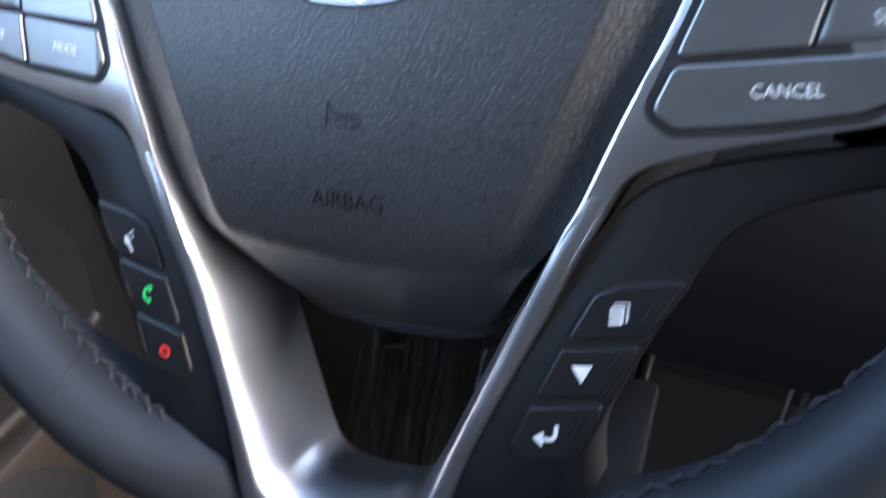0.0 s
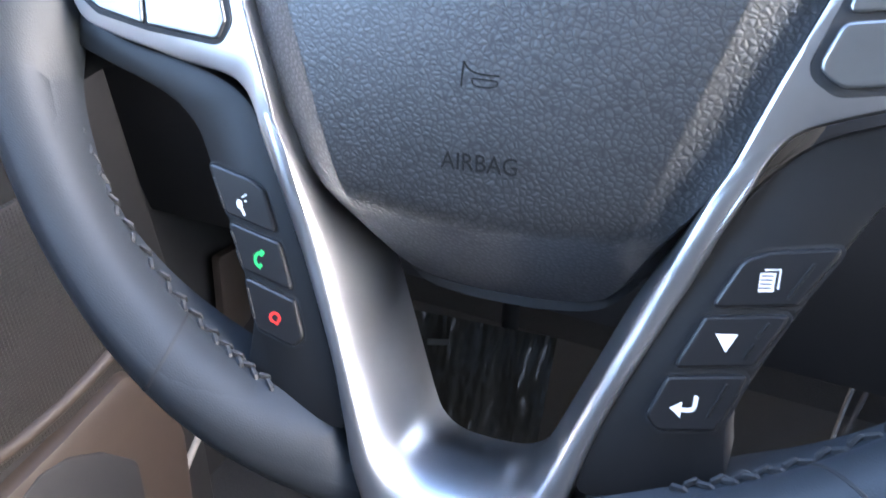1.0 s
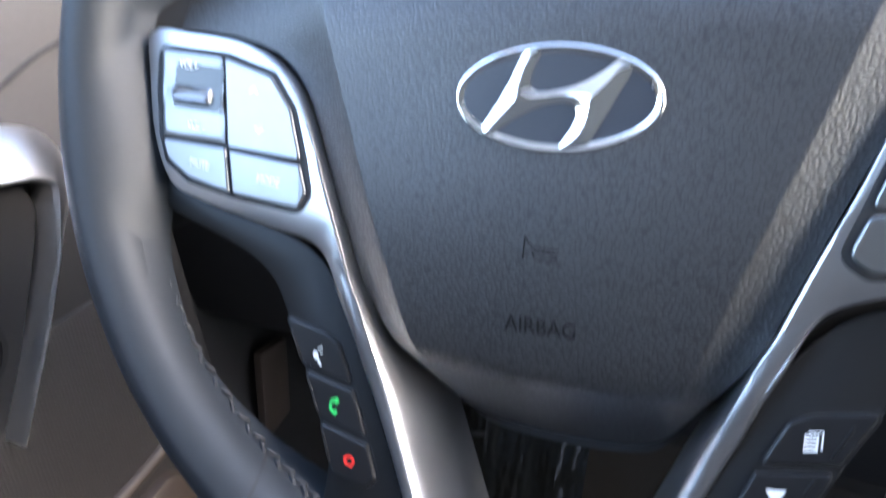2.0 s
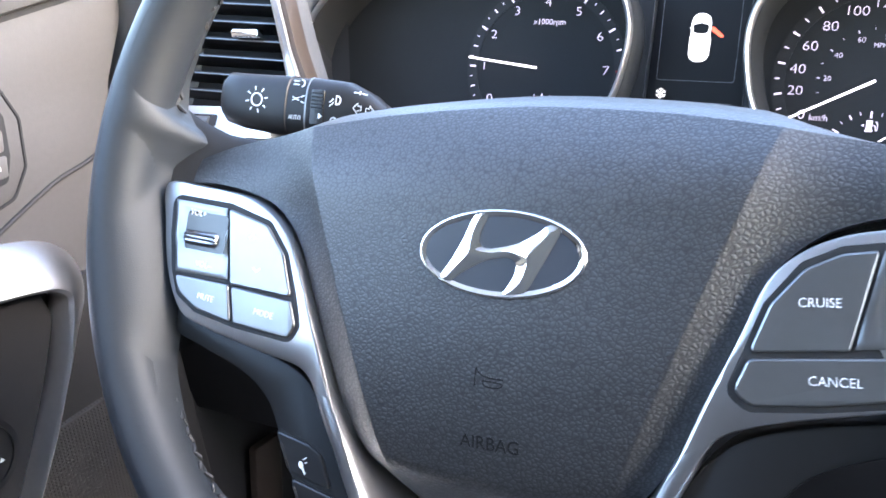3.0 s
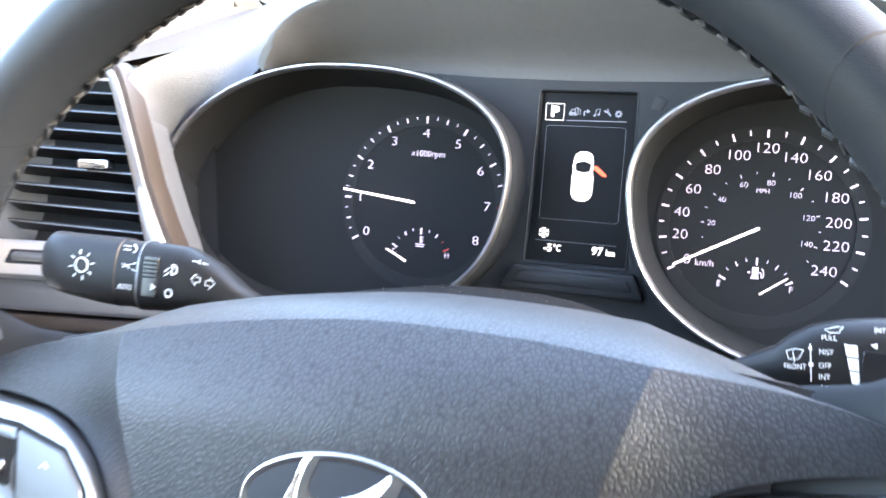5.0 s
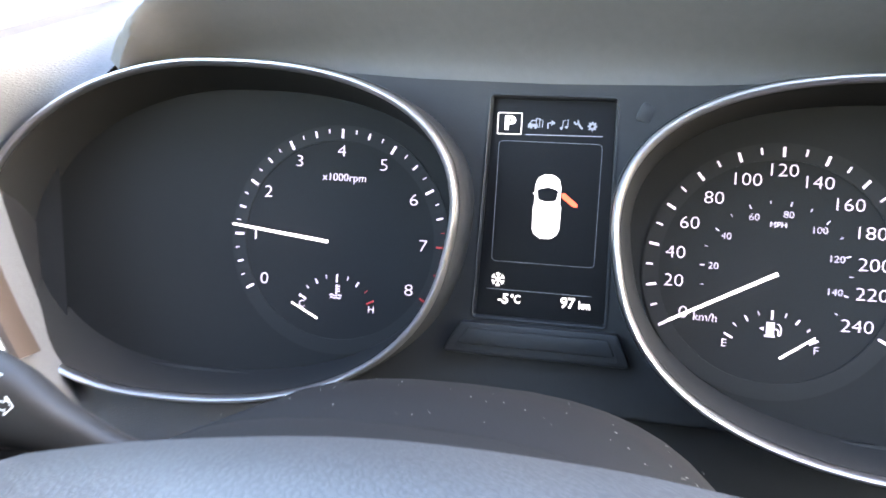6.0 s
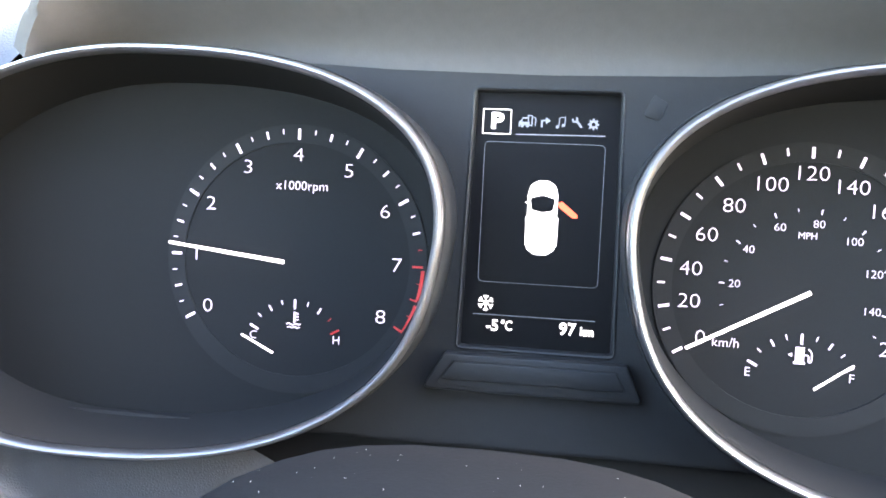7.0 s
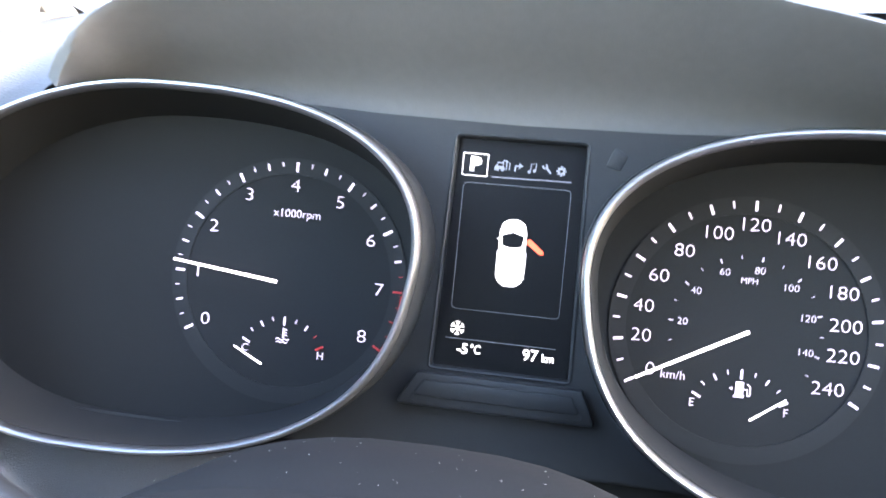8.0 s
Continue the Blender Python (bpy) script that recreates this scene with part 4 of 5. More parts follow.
# engine speed dial
for k in range(33):
    a = -120 + k * 7.5
    r0, wide = ((52.0, 1.5) if k % 4 == 0 else (53.4, 1.1) if k % 2 == 0 else (54.6, 0.6))
    red = k >= 27
    part("tick", tick(0, 0, a, r0, 56.6, wide * (0.8 if red else 1)), REDLINE if red else GLOW, DIALS[-1], "", False)
for a0, a1 in ((91.5, 104.5), (107.0, 119.5)):
    part("redline", ring(0, 0, 57.4, 55.9, 0.0, 0.2, a0, a1, 12), REDLINE, DIALS[-1], "red warning arc", False)
for k in range(9):
    a = radians(-120 + 30 * k)
    numeral(str(k), 6.0, 45.2 * math.sin(a), 45.2 * math.cos(a), GLOW, 1.22)
part("lettering", moved(lettering("x1000rpm", 3.9, 0.08, 0, 1.02, -0.05), 2, 32, 0.05), GLOW, DIALS[-1], "", False)
# road speed dial
for k in range(25):
    a = -120 + k * 10
    part("tick", tick(210, 0, a, 52.2 if k % 2 == 0 else 53.6, 56.6, 1.5 if k % 2 == 0 else 1.0), GLOW, DIALS[1], "", False)
for k in range(13):
    a = radians(-120 + 20 * k)
    x = 44.4 * math.sin(a) * (0.94 if k > 9 else 1.0)
    drop = {2: 1.7, 3: 2.2, 4: 2.0, 5: 0.6, 6: -1.6, 7: 0.6, 8: 2.0, 9: 2.2, 10: 1.7}.get(k, -0.6)
    numeral(str(20 * k), 5.8, 210 + x, 44.4 * math.cos(a) - drop, GLOW, 1.14)
part("lettering", moved(lettering("km/h", 3.8, 0.08, 0, 1.0, -0.05), 181.5, -23, 0.05), GLOW, DIALS[1], "", False)
for k in range(1, 8):
    a = -120 + 20 * k * 1.609
    numeral(str(20 * k), 3.1, 210 + 26.6 * math.sin(radians(a)), 26.6 * math.cos(radians(a)), DIM, 1.08, 0.05, -0.05)
for k in range(1, 16):
    a = -120 + 10 * k * 1.609
    part("tick", tick(210, 0, a, 30.6 if k % 2 == 0 else 31.2, 32.6, 0.7 if k % 2 == 0 else 0.45), DIM, DIALS[1], "", False)
part("lettering", moved(lettering("MPH", 2.6, 0.08), 210, 21.5, 0.05), DIM, DIALS[1], "", False)
# temperature and fuel gauges
for cx, red in ((1.0, True), (210.5, False)):
    for k in range(9):
        a = -62 + k * 15.5
        major = k % 4 == 0
        mid = k % 2 == 0
        part("tick", tick(cx, -40, a, 18.6 if major else 20.0 if mid else 20.8, 22.8, 1.2 if major else 0.95 if mid else 0.55), REDLINE if red and k >= 7 else GLOW, dial_at(cx), "", False)
for text, x in (("C", -17.6), ("H", 20.0), ("E", 190.5), ("F", 230.0)):
    numeral(text, 3.6, x, -34, GLOW, 1.0, 0.05, -0.05)
part("coolant_mark", joined(stroke([(1.0, -22.6), (1.0, -27.4)], 0.8, 0, 0.2), *[stroke([(1.0, -23.4 - 1.3 * k), (2.8, -23.4 - 1.3 * k)], 0.5, 0, 0.2) for k in range(3)],
                            stroke(spline([(-2.6, -28.2), (-1.6, -27.6), (-0.6, -28.2), (0.6, -28.4), (1.8, -27.8), (2.9, -28.2), (4.0, -27.8)], 4), 0.5, 0, 0.2),
                            stroke(spline([(-2.2, -29.6), (-1.2, -29.1), (0, -29.6), (1.2, -29.2), (2.4, -29.6), (3.4, -29.2)], 4), 0.5, 0, 0.2)), GLOW, DIALS[-1], "", False)
part("fuel_mark", joined(slab([(207.8, -29.4), (212.2, -29.4), (212.2, -28.4), (211.8, -28.4), (211.8, -22.6), (208.4, -22.6), (208.4, -28.4), (207.8, -28.4)], 0, 0.2),
                         stroke(spline([(212.0, -25.6), (213.4, -26.0), (213.6, -28.2), (214.6, -28.0), (214.5, -24.6), (213.2, -23.2)], 4), 0.5, 0, 0.2),
                         slab([(207.2, -26.6), (205.6, -25.8), (207.2, -25.0)], 0, 0.2)), GLOW, DIALS[1], "", False)


def needle(x0, y0, x1, y1, wide, label):
    d = Vector((x1 - x0, y1 - y0)).normalized()
    q = Vector((-d.y, d.x)) * wide / 2
    pts = [(x0 + q.x, y0 + q.y), (x1 + q.x * 0.75, y1 + q.y * 0.75), (x1 - q.x * 0.75, y1 - q.y * 0.75), (x0 - q.x, y0 - q.y)]
    return part("needle", slab(pts, 7.4, 8.2, 0.25), NEEDLE, CLUSTER, label, False)


needle(-1.0, -0.4, -52.9, 5.3, 1.6, "lit needle of the engine speed dial")
needle(209.8, 0.1, 164.6, -24.6, 1.6, "lit needle of the road speed dial")
needle(-4.5, -39.2, -18.7, -32.2, 0.9, "lit coolant needle")
needle(213.2, -37.2, 227.2, -26.8, 0.9, "lit fuel needle")
# screen between the dials
screen = part("screen", slab(LCD_HOLE, -4, -1.6), SCREEN, CLUSTER, "dark information screen")
rows = [level(inset(LCD_HOLE, -1.2), 2.6), level(inset(LCD_HOLE, -0.4), 3.0), level(inset(LCD_HOLE, 0.3), 2.4), level(inset(LCD_HOLE, 0.8), -1.6)]
part("screen_frame", loft(rows, True), PANEL, CLUSTER, "charcoal screen surround")
SZ = -1.6


def shown(name, bms, mat, label=""):
    return part(name, moved(joined(*bms), 0, 0, SZ), mat, screen, label, False)


def frame_box(x0, y0, x1, y1, r, wide):
    o = rounded([(x0, y0), (x1, y0), (x1, y1), (x0, y1)], r)
    return loft([level(o, 0.0), level(o, 0.2), level(inset(o, wide), 0.2), level(inset(o, wide), 0.0)], True)


shown("gear_frame", [frame_box(79.1, 57.2, 90.9, 67.6, 0.6, 0.32)], LCD)
shown("gear_letter", [moved(lettering("P", 6.2, 0.1, 0, 1.15, 0.38), 85.0, 62.4, 0.1)], LCD, "white gear letter")
shown("car_menu_mark", [stroke([(94.2, 60.6), (94.2, 62.4), (95.0, 62.9), (95.6, 64.2), (98.0, 64.2)], 0.55, 0, 0.2), slab([(94.2, 61.2), (98.4, 61.2), (98.4, 62.6), (94.2, 62.6)], 0, 0.2), ring(95.4, 60.9, 0.6, 0, 0, 0.2, steps=10), ring(97.6, 60.9, 0.6, 0, 0, 0.2, steps=10),
                        frame_box(97.6, 61.0, 99.6, 65.4, 0.3, 0.45), stroke([(99.6, 64.8), (100.9, 64.2), (100.7, 61.2)], 0.4, 0, 0.2)], LCDGREY)
shown("route_mark", [stroke([(103.4, 60.6), (103.4, 63.2), (105.4, 63.4)], 0.75, 0, 0.2), slab([(105.0, 64.7), (107.0, 63.4), (105.0, 62.0)], 0, 0.2)], LCDGREY)
shown("music_mark", [stroke([(110.3, 61.0), (110.6, 64.6), (112.9, 65.1), (112.7, 61.6)], 0.45, 0, 0.2), ring(109.8, 61.0, 0.7, 0, 0, 0.2, steps=12), ring(112.2, 61.6, 0.7, 0, 0, 0.2, steps=12)], LCDGREY)
shown("tool_mark", [stroke([(117.2, 63.9), (119.6, 61.0)], 0.9, 0, 0.2), ring(116.8, 64.1, 1.3, 0.55, 0, 0.2, 20, 290, steps=14)], LCDGREY)
shown("settings_mark", [ring(124.3, 62.4, 1.7, 0.8, 0, 0.2, steps=20)] + [stroke([(124.3 + 1.4 * math.cos(k * math.pi / 4), 62.4 + 1.4 * math.sin(k * math.pi / 4)), (124.3 + 2.3 * math.cos(k * math.pi / 4), 62.4 + 2.3 * math.sin(k * math.pi / 4))], 0.65, 0, 0.2) for k in range(8)], LCDGREY)
shown("rule", [stroke([(93, 57.4), (129.3, 57.8)], 0.4, 0, 0.2)], LCDGREY)
shown("rule", [stroke([(79, -17.8), (129.5, -17.8)], 0.3, 0, 0.2)], LCDLINE)
shown("picture_frame", [frame_box(80.3, -4.2, 129.7, 54.2, 2.5, 0.22)], LCDLINE)
# the little car seen from above, with one door ajar
body = rounded([(99.6, 10.5), (103, 8.2), (108, 8.2), (111.4, 10.5), (111.7, 33), (110.6, 37), (107.5, 38.8), (103.5, 38.8), (100.4, 37), (99.3, 33)], 2.5)
shown("car_picture", [slab(body, 0, 0.2), slab([(98.2, 29.6), (99.6, 28.8), (99.6, 30.2)], 0, 0.2), stroke([(99.1, 24), (99.3, 12)], 0.5, 0, 0.2), stroke([(112.0, 24), (111.8, 12)], 0.5, 0, 0.2)], LCD, "white car picture")
shown("car_glass", [slab(rounded([(101.2, 26.6), (105.5, 25.8), (109.8, 26.6), (110.6, 31.4), (105.5, 32.9), (100.4, 31.4)], 1.0), 0.2, 0.35)], SCREEN)
shown("car_glass", [stroke([(100.2, 29.5), (100.5, 25), (100.4, 12.5)], 0.45, 0.2, 0.35)], SCREEN)
shown("car_glass", [stroke([(110.8, 29.5), (110.5, 25), (110.6, 12.5)], 0.45, 0.2, 0.35)], SCREEN)
shown("car_glass", [stroke(spline([(100.6, 11.4), (105.5, 10.0), (110.4, 11.4)], 5), 0.5, 0.2, 0.35)], SCREEN)
shown("car_door", [slab(rounded([(111.6, 29.8), (113.4, 30.6), (119.8, 25.4), (120.0, 23.8), (117.6, 24.2), (112.2, 28.2)], 0.7), 0.2, 0.4)], LCDRED, "orange door shown ajar")
frost = []
for k in range(6):
    c, q = math.cos(k * math.pi / 3 + math.pi / 6), math.sin(k * math.pi / 3 + math.pi / 6)
    frost.append(stroke([(84.2, -13), (84.2 + 3.3 * c, -13 + 3.3 * q)], 0.5, 0, 0.2))
    frost.append(stroke([(84.2 + 3.0 * c - 1.0 * q, -13 + 3.0 * q + 1.0 * c), (84.2 + 1.9 * c, -13 + 1.9 * q), (84.2 + 3.0 * c + 1.0 * q, -13 + 3.0 * q - 1.0 * c)], 0.45, 0, 0.22))
shown("frost_mark", frost, LCD, "white frost mark")
shown("lettering", [moved(lettering("-5", 4.6, 0.1, 0, 1.0, 0.12), 87.4, -22.4, 0.1), moved(lettering("°C", 4.0, 0.1, 0, 0.8, 0.05), 93.3, -22.2, 0.1)], LCD)
shown("lettering", [moved(lettering("97", 4.9, 0.1, 0, 1.0, 0.12), 118.4, -22.0, 0.1), moved(lettering("km", 3.6, 0.1, 0, 0.9, 0.08), 126.4, -22.5, 0.1)], LCD)
# blank plate below the screen
part("blank_plate", slab(rounded([(60, -49), (150, -49), (143, -33.5), (69, -33.5)], 2), 0, 8.5, 1.5), PANEL, CLUSTER, "charcoal blank plate")
part("blank_slot", slab(rounded([(66, -46.5), (144.5, -46.5), (139.5, -36), (72.5, -36)], 1.5), 0, 8.8), GAP, CLUSTER)
part("blank_cover", slab(rounded([(68, -44), (142.5, -44), (138.6, -36.6), (73.4, -36.6)], 1.2), 0, 9.6, 0.6), PANEL, CLUSTER)
part("light_sensor", slab(rounded([(143.5, 66), (150, 64), (153, 71), (147, 74.5)], 1.5), 1, 2.9, 0.3), PANEL, CLUSTER)
# hood over the cluster
ARCH = [(-101, 77), (-97.5, 83), (-88, 93), (-76, 106), (-60, 115), (-38, 121), (-8, 127), (40, 134), (105, 137)]
arch = spline(ARCH, 8)
arch = arch + [(202 - x + 8 * min(1.0, (x + 101) / 206), y - 4.5 * (1 - min(1.0, max(0.0, x / 105)))) for x, y in arch[-2::-1]]


def hood_row(f, z, grow):
    """One line of the hood: f runs from its root above the dials to its lip."""
    out = []
    for x, y in arch:
        m = min(x, 210 - x)
        root = min(y, float(np.interp(m, [-101, -97, -60, 0, 40, 105], [76, 79, 84, 84, 82, 81])))
        out.append(((105 + (x - 105) * (1 + grow / 210)) * MM, (root + (y - root) * f + grow) * MM, min(z, 39 + 0.8 * max(0.0, m + 101)) * MM))
    return out


rows = [hood_row(0.0, 2.7, 0), hood_row(0.08, 3.4, 0), hood_row(0.16, 5.2, 0), hood_row(0.26, 8.8, 0), hood_row(0.38, 15, 0), hood_row(0.54, 25, 0), hood_row(0.8, 40, 0), hood_row(0.96, 48, 0.1), hood_row(1.0, 51, 0.9), hood_row(1.0, 52, 2.2), hood_row(1.0, 50.5, 3.6), hood_row(1.0, 46, 4.6), hood_row(0.98, 14, 5.5), hood_row(0.9, -90, 6)]
part("hood", loft(rows), HOOD, CLUSTER, "dark grained hood over the dials")

# ---- dashboard ----
DASHBOARD = thing("dashboard", Matrix(), "grey soft-skinned dashboard beside the cluster", "dashboard")
to_world = CLUSTER.matrix_world
VENT_AT = pose(-0.3085, 0.2205, 0.723, 78, 0, 8)
beside = [VENT_AT @ Vector((x * MM, y * MM, -9 * MM)) for x, y in ((39, 72), (45, 42), (56, 4), (69, -32), (82, -66))]
PAIRS = [(122, (-0.200, 0.40, 0.831)), (130, (-0.225, 0.36, 0.820)), (139, (-0.250, 0.30, 0.808)), (148, beside[0]), (160, beside[1]), (178, beside[2]), (196, beside[3]), (212, beside[4]), (240, (-0.20, 0.255, 0.60)), (268, (-0.10, 0.265, 0.56)), (300, (0.06, 0.28, 0.53))]
rim_line = spline([(float(a), *p) for a, p in PAIRS], 8)
inner, outer = [], []
for a, x, y, z in rim_line:
    c, s = math.cos(radians(a)), math.sin(radians(a))
    p = 2.47 if c > 0 else 2.03
    v = 84.6 * math.copysign(abs(s) ** (2 / p), s)
    u = (137.5 if c > 0 else 117) * math.copysign(abs(c) ** (2 / p), c) - 67 + 0.18 * v
    inner.append(to_world @ Vector((u * MM, (1.2 + v) * MM, 31 * MM)))
    outer.append((x, y, z))
rows = []
for k in range(13):
    s = k / 12
    rows.append([(*(Vector(i).lerp(Vector(o), s) + Vector((0, -0.003, 0.003)) * math.sin(s * math.pi)),) for i, o in zip(inner, outer)])
rows.insert(0, [(p[0], p[1] + 0.05, p[2]) for p in rows[0]])
rows.append([(p[0] - 0.004, p[1] + 0.03, p[2] - 0.012) for p in rows[-1]])
part("dash_skin", loft(rows), DASH, DASHBOARD, "pale grey grained dash skin")
part("dash_shoulder", loft([[(x, 0.262, z - 0.04), (x, 0.266, z - 0.006), (x, 0.285, z), (x, 0.42, z + 0.004)] for x, z in ((-0.47, 0.770), (-0.38, 0.777), (-0.30, 0.783), (-0.27, 0.786))]), DASH, DASHBOARD, "grey grained dash skin above the vent")
part("dash_end", loft([[(-0.47, y, z), (-0.375, y - 0.01, z), (-0.34, y + 0.03, z)] for y, z in ((0.23, 0.77), (0.225, 0.70), (0.24, 0.62), (0.27, 0.55))]), DASH, DASHBOARD, "grey end of the dash beside the door")
part("dash_top", loft([[(x, 0.40, z), (x, 0.60, z + 0.03), (x, 0.98, 0.86)] for x, z in ((-0.48, 0.775), (-0.41, 0.783), (-0.25, 0.81), (0.0, 0.835), (0.3, 0.85), (0.7, 0.83), (1.22, 0.80))]), HOOD, DASHBOARD, "dark dash top below the windscreen")
part("dash_lower", loft([[(x, 0.31, 0.66), (x, 0.26, 0.57), (x, 0.235, 0.47), (x, 0.25, 0.38), (x, 0.33, 0.33), (x, 0.45, 0.33)] for x in (-0.46, -0.3, -0.1, 0.1, 0.3)]), KNEE, DASHBOARD, "dark knee panel")
part("dash_centre", loft([[(x, 0.60, 0.85), (x, 0.42, 0.83), (x, 0.33, 0.76), (x, 0.31, 0.60), (x, 0.33, 0.35)] for x in (0.30, 0.5, 0.8, 1.22)]), KNEE, DASHBOARD, "dark centre of the dashboard")

# ---- air vent ----
VENT = thing("air_vent", pose(-0.3085, 0.2205, 0.723, 78, 0, 8), "tall air vent with black slats and silver trim", "air vent")
# local: x right, y up, z towards the driver
part("vent_body", loft([[(x * MM, y * MM, z * MM) for x, y in ((-58, -66), (52, -66), (34, 68), (-30, 70))] for z in (-95, -30)], True, False, True), GAP, VENT, "black duct behind the slats")
for k in range(8):
    y = -30.3 + k * 12.45
    half_r = 44.0 - y * 0.24
    bm = slab(rounded([(-54, -7.5), (half_r, -7.5), (half_r, 7.5), (-54, 7.5)], 1), -0.9, 0.9, 0.6)
    bmesh.ops.transform(bm, matrix=pose(0, y * MM, -14 * MM, 0, 0, -2.8) @ pose(0, 0, 0, 62, 0, 0), verts=bm.verts)
    part("slat", bm, SWITCH, VENT, "black vent slat")
    part("slat_edge", tube([(-52 * MM, (y + 5.5) * MM, -6.5 * MM), (half_r * MM, (y + 3.0 - 0.049 * half_r) * MM, -6.5 * MM)], 0.6 * MM, 8), BUTTON, VENT, "thin silver slat edge")
part("vent_tab", slab(rounded([(5, 11), (27, 11), (27, 17), (5, 17)], 2), -8, -0.5, 1.0), CHROME, VENT, "chrome vent tab")
trim_path = spline([(72, -64), (59, -35), (49, 1), (40, 36), (31, 67), (24, 73), (0, 75), (-45, 72)], 8)
rows = []
for i, (x, y) in enumerate(trim_path):
    a = Vector(trim_path[max(i - 1, 0)])
    b = Vector(trim_path[min(i + 1, len(trim_path) - 1)])
    d = (b - a).normalized()
    nx, ny = -d.y, d.x
    broad = float(np.interp(y, [-64, -35, 1, 67], [2.9, 2.5, 1.25, 0.95]))
    rows.append([((x + nx * p * broad) * MM, (y + ny * p * broad) * MM, w * MM) for p, w in ((3.4, -40), (3.2, -4), (2.2, 0.5), (0, 1.6), (-2.2, 0.5), (-3.2, -4), (-3.5, -14))])
part("vent_trim", loft(rows), SILVER, VENT, "satin silver vent trim")
rows = []
for i, (x, y) in enumerate(trim_path):
    a = Vector(trim_path[max(i - 1, 0)])
    b = Vector(trim_path[min(i + 1, len(trim_path) - 1)])
    d = (b - a).normalized()
    nx, ny = -d.y, d.x
    broad = 3.2 * float(np.interp(y, [-64, -35, 1, 67], [2.9, 2.5, 1.25, 0.95])) - 1.0
    rows.append([((x - nx * (p + broad)) * MM, (y - ny * (p + broad)) * MM, w * MM) for p, w in ((0.0, -3), (0.8, -2), (4.0, -3), (5.0, -7), (5.4, -18))])
part("vent_surround", loft(rows), grained("vent_brown", (0.030, 0.021, 0.016), 0.5), VENT, "brownish moulding beside the vent trim")
sill = slab(rounded([(-75, -12.5), (40, -12.5), (36, 12.5), (-72, 12.5)], 3), -20, 2, 2)
slot = slab(rounded([(-46, -5), (-6, -5), (-6, 5), (-44, 5)], 2), 1, 2.4)
wheel = tube([(-40 * MM, 0, 1.5 * MM), (-12 * MM, 0, 1.5 * MM)], 3.4 * MM, 14)
for b in (sill, slot, wheel):
    bmesh.ops.transform(b, matrix=pose(0, -0.0485, 0.002, -28, 0, 0), verts=b.verts)
part("vent_sill", sill, ARMTRIM, VENT, "satin silver vent sill")
part("vent_base", slab(rounded([(-78, -84), (74, -84), (64, -62), (-76, -62)], 4), -30, 3, 3), DASH, VENT, "grey skin below the vent sill")
part("base_strip", slab(rounded([(-78, -96), (78, -96), (75, -86), (-78, -86)], 3), -30, 1, 2), BROWN, VENT, "brown strip below the vent")
part("sill_slot", slot, GAP, VENT)
part("vent_wheel", wheel, BUTTON, VENT, "ribbed vent shutter wheel")

# ---- stalks ----


def stalk(name, m, sections, label):
    st = thing(name, m, label, "control stalk", "stalks on the steering column")
    rows = []
    for x, cy, h, cz, d in sections:
        row = []
        for k in range(28):
            a = k * 2 * math.pi / 28
            c, s = math.cos(a), math.sin(a)
            row.append((x * MM, (cy + h / 2 * math.copysign(abs(s) ** 0.7, s)) * MM, (cz + d / 2 * math.copysign(abs(c) ** 0.7, c)) * MM))
        rows.append(row)
    part("arm", loft(rows, True, False, True), SWITCH, st, "black plastic stalk arm")
    return st


def stalk_print(st, bms, mat=PAINT, z=10.5, name="marking"):
    return part(name, moved(joined(*bms), 0, 0, z), mat, st, "", False)


# local: x along the stalk to the right, y up, z towards the driver
TURN = stalk("turn_signal_stalk", pose(-0.151, 0.104, 0.7200, 72, 0, 4) @ pose(0, 0, 0, 0, 0, -2.5),
             [(-55, 0, 8, 0, 6), (-54, 0, 20, 0, 14), (-50, 0, 27, 0, 19), (-40, -1, 29, 0, 20), (-20, -1.5, 31, 0, 21), (-12, -1.5, 31.5, 0, 21), (-11.5, -1.5, 30, 0, 19.6), (0, -1.5, 30, 0, 19.6), (0.5, -1.5, 31.5, 0, 21), (20, -1, 29, 0, 20), (34, -3, 22, -1, 17), (46, -8, 15, -3, 14), (60, -14, 12, -6, 12), (80, -18, 10, -8, 10)],
             "black turn signal and lamp stalk with white markings")
lamp = [ring(-29, 0, 3.6, 2.9, 0, 0.15, steps=20)] + [stroke([(-29 + 4.8 * math.cos(a), 4.8 * math.sin(a)), (-29 + 6.8 * math.cos(a), 6.8 * math.sin(a))], 0.6, 0, 0.15) for a in [k * math.pi / 4 + 0.2 for k in range(8)]]
stalk_print(TURN, lamp, z=10.6)
stalk_print(TURN, [stroke([(-8, 9.5), (-4.5, 9.5)], 0.6, 0, 0.15), stroke([(-8, 11.2), (-4.5, 11.2)], 0.6, 0, 0.15), ring(-3.2, 10.3, 2.0, 1.4, 0, 0.15, 0, 180, 10), stroke([(-8, 1.5), (-4, 3.2)], 0.5, 0, 0.15), stroke([(-8, 3.2), (-4, 1.5)], 0.5, 0, 0.15), stroke([(-3, 1.2), (-1, 0.4)], 0.5, 0, 0.15), stroke([(-3, 3.4), (-1, 4.2)], 0.5, 0, 0.15),
                   moved(lettering("AUTO", 2.3, 0.05, 0, 0.8), -5.8, -7.2, 0.05)], z=9.9)
stalk_print(TURN, [slab(rounded([(3, -10), (11, -10), (11, 8), (3, 8)], 1.5), -2, 0.5, 0.5)], GLOSS, 10.2, "thumb_slide")
rows = []
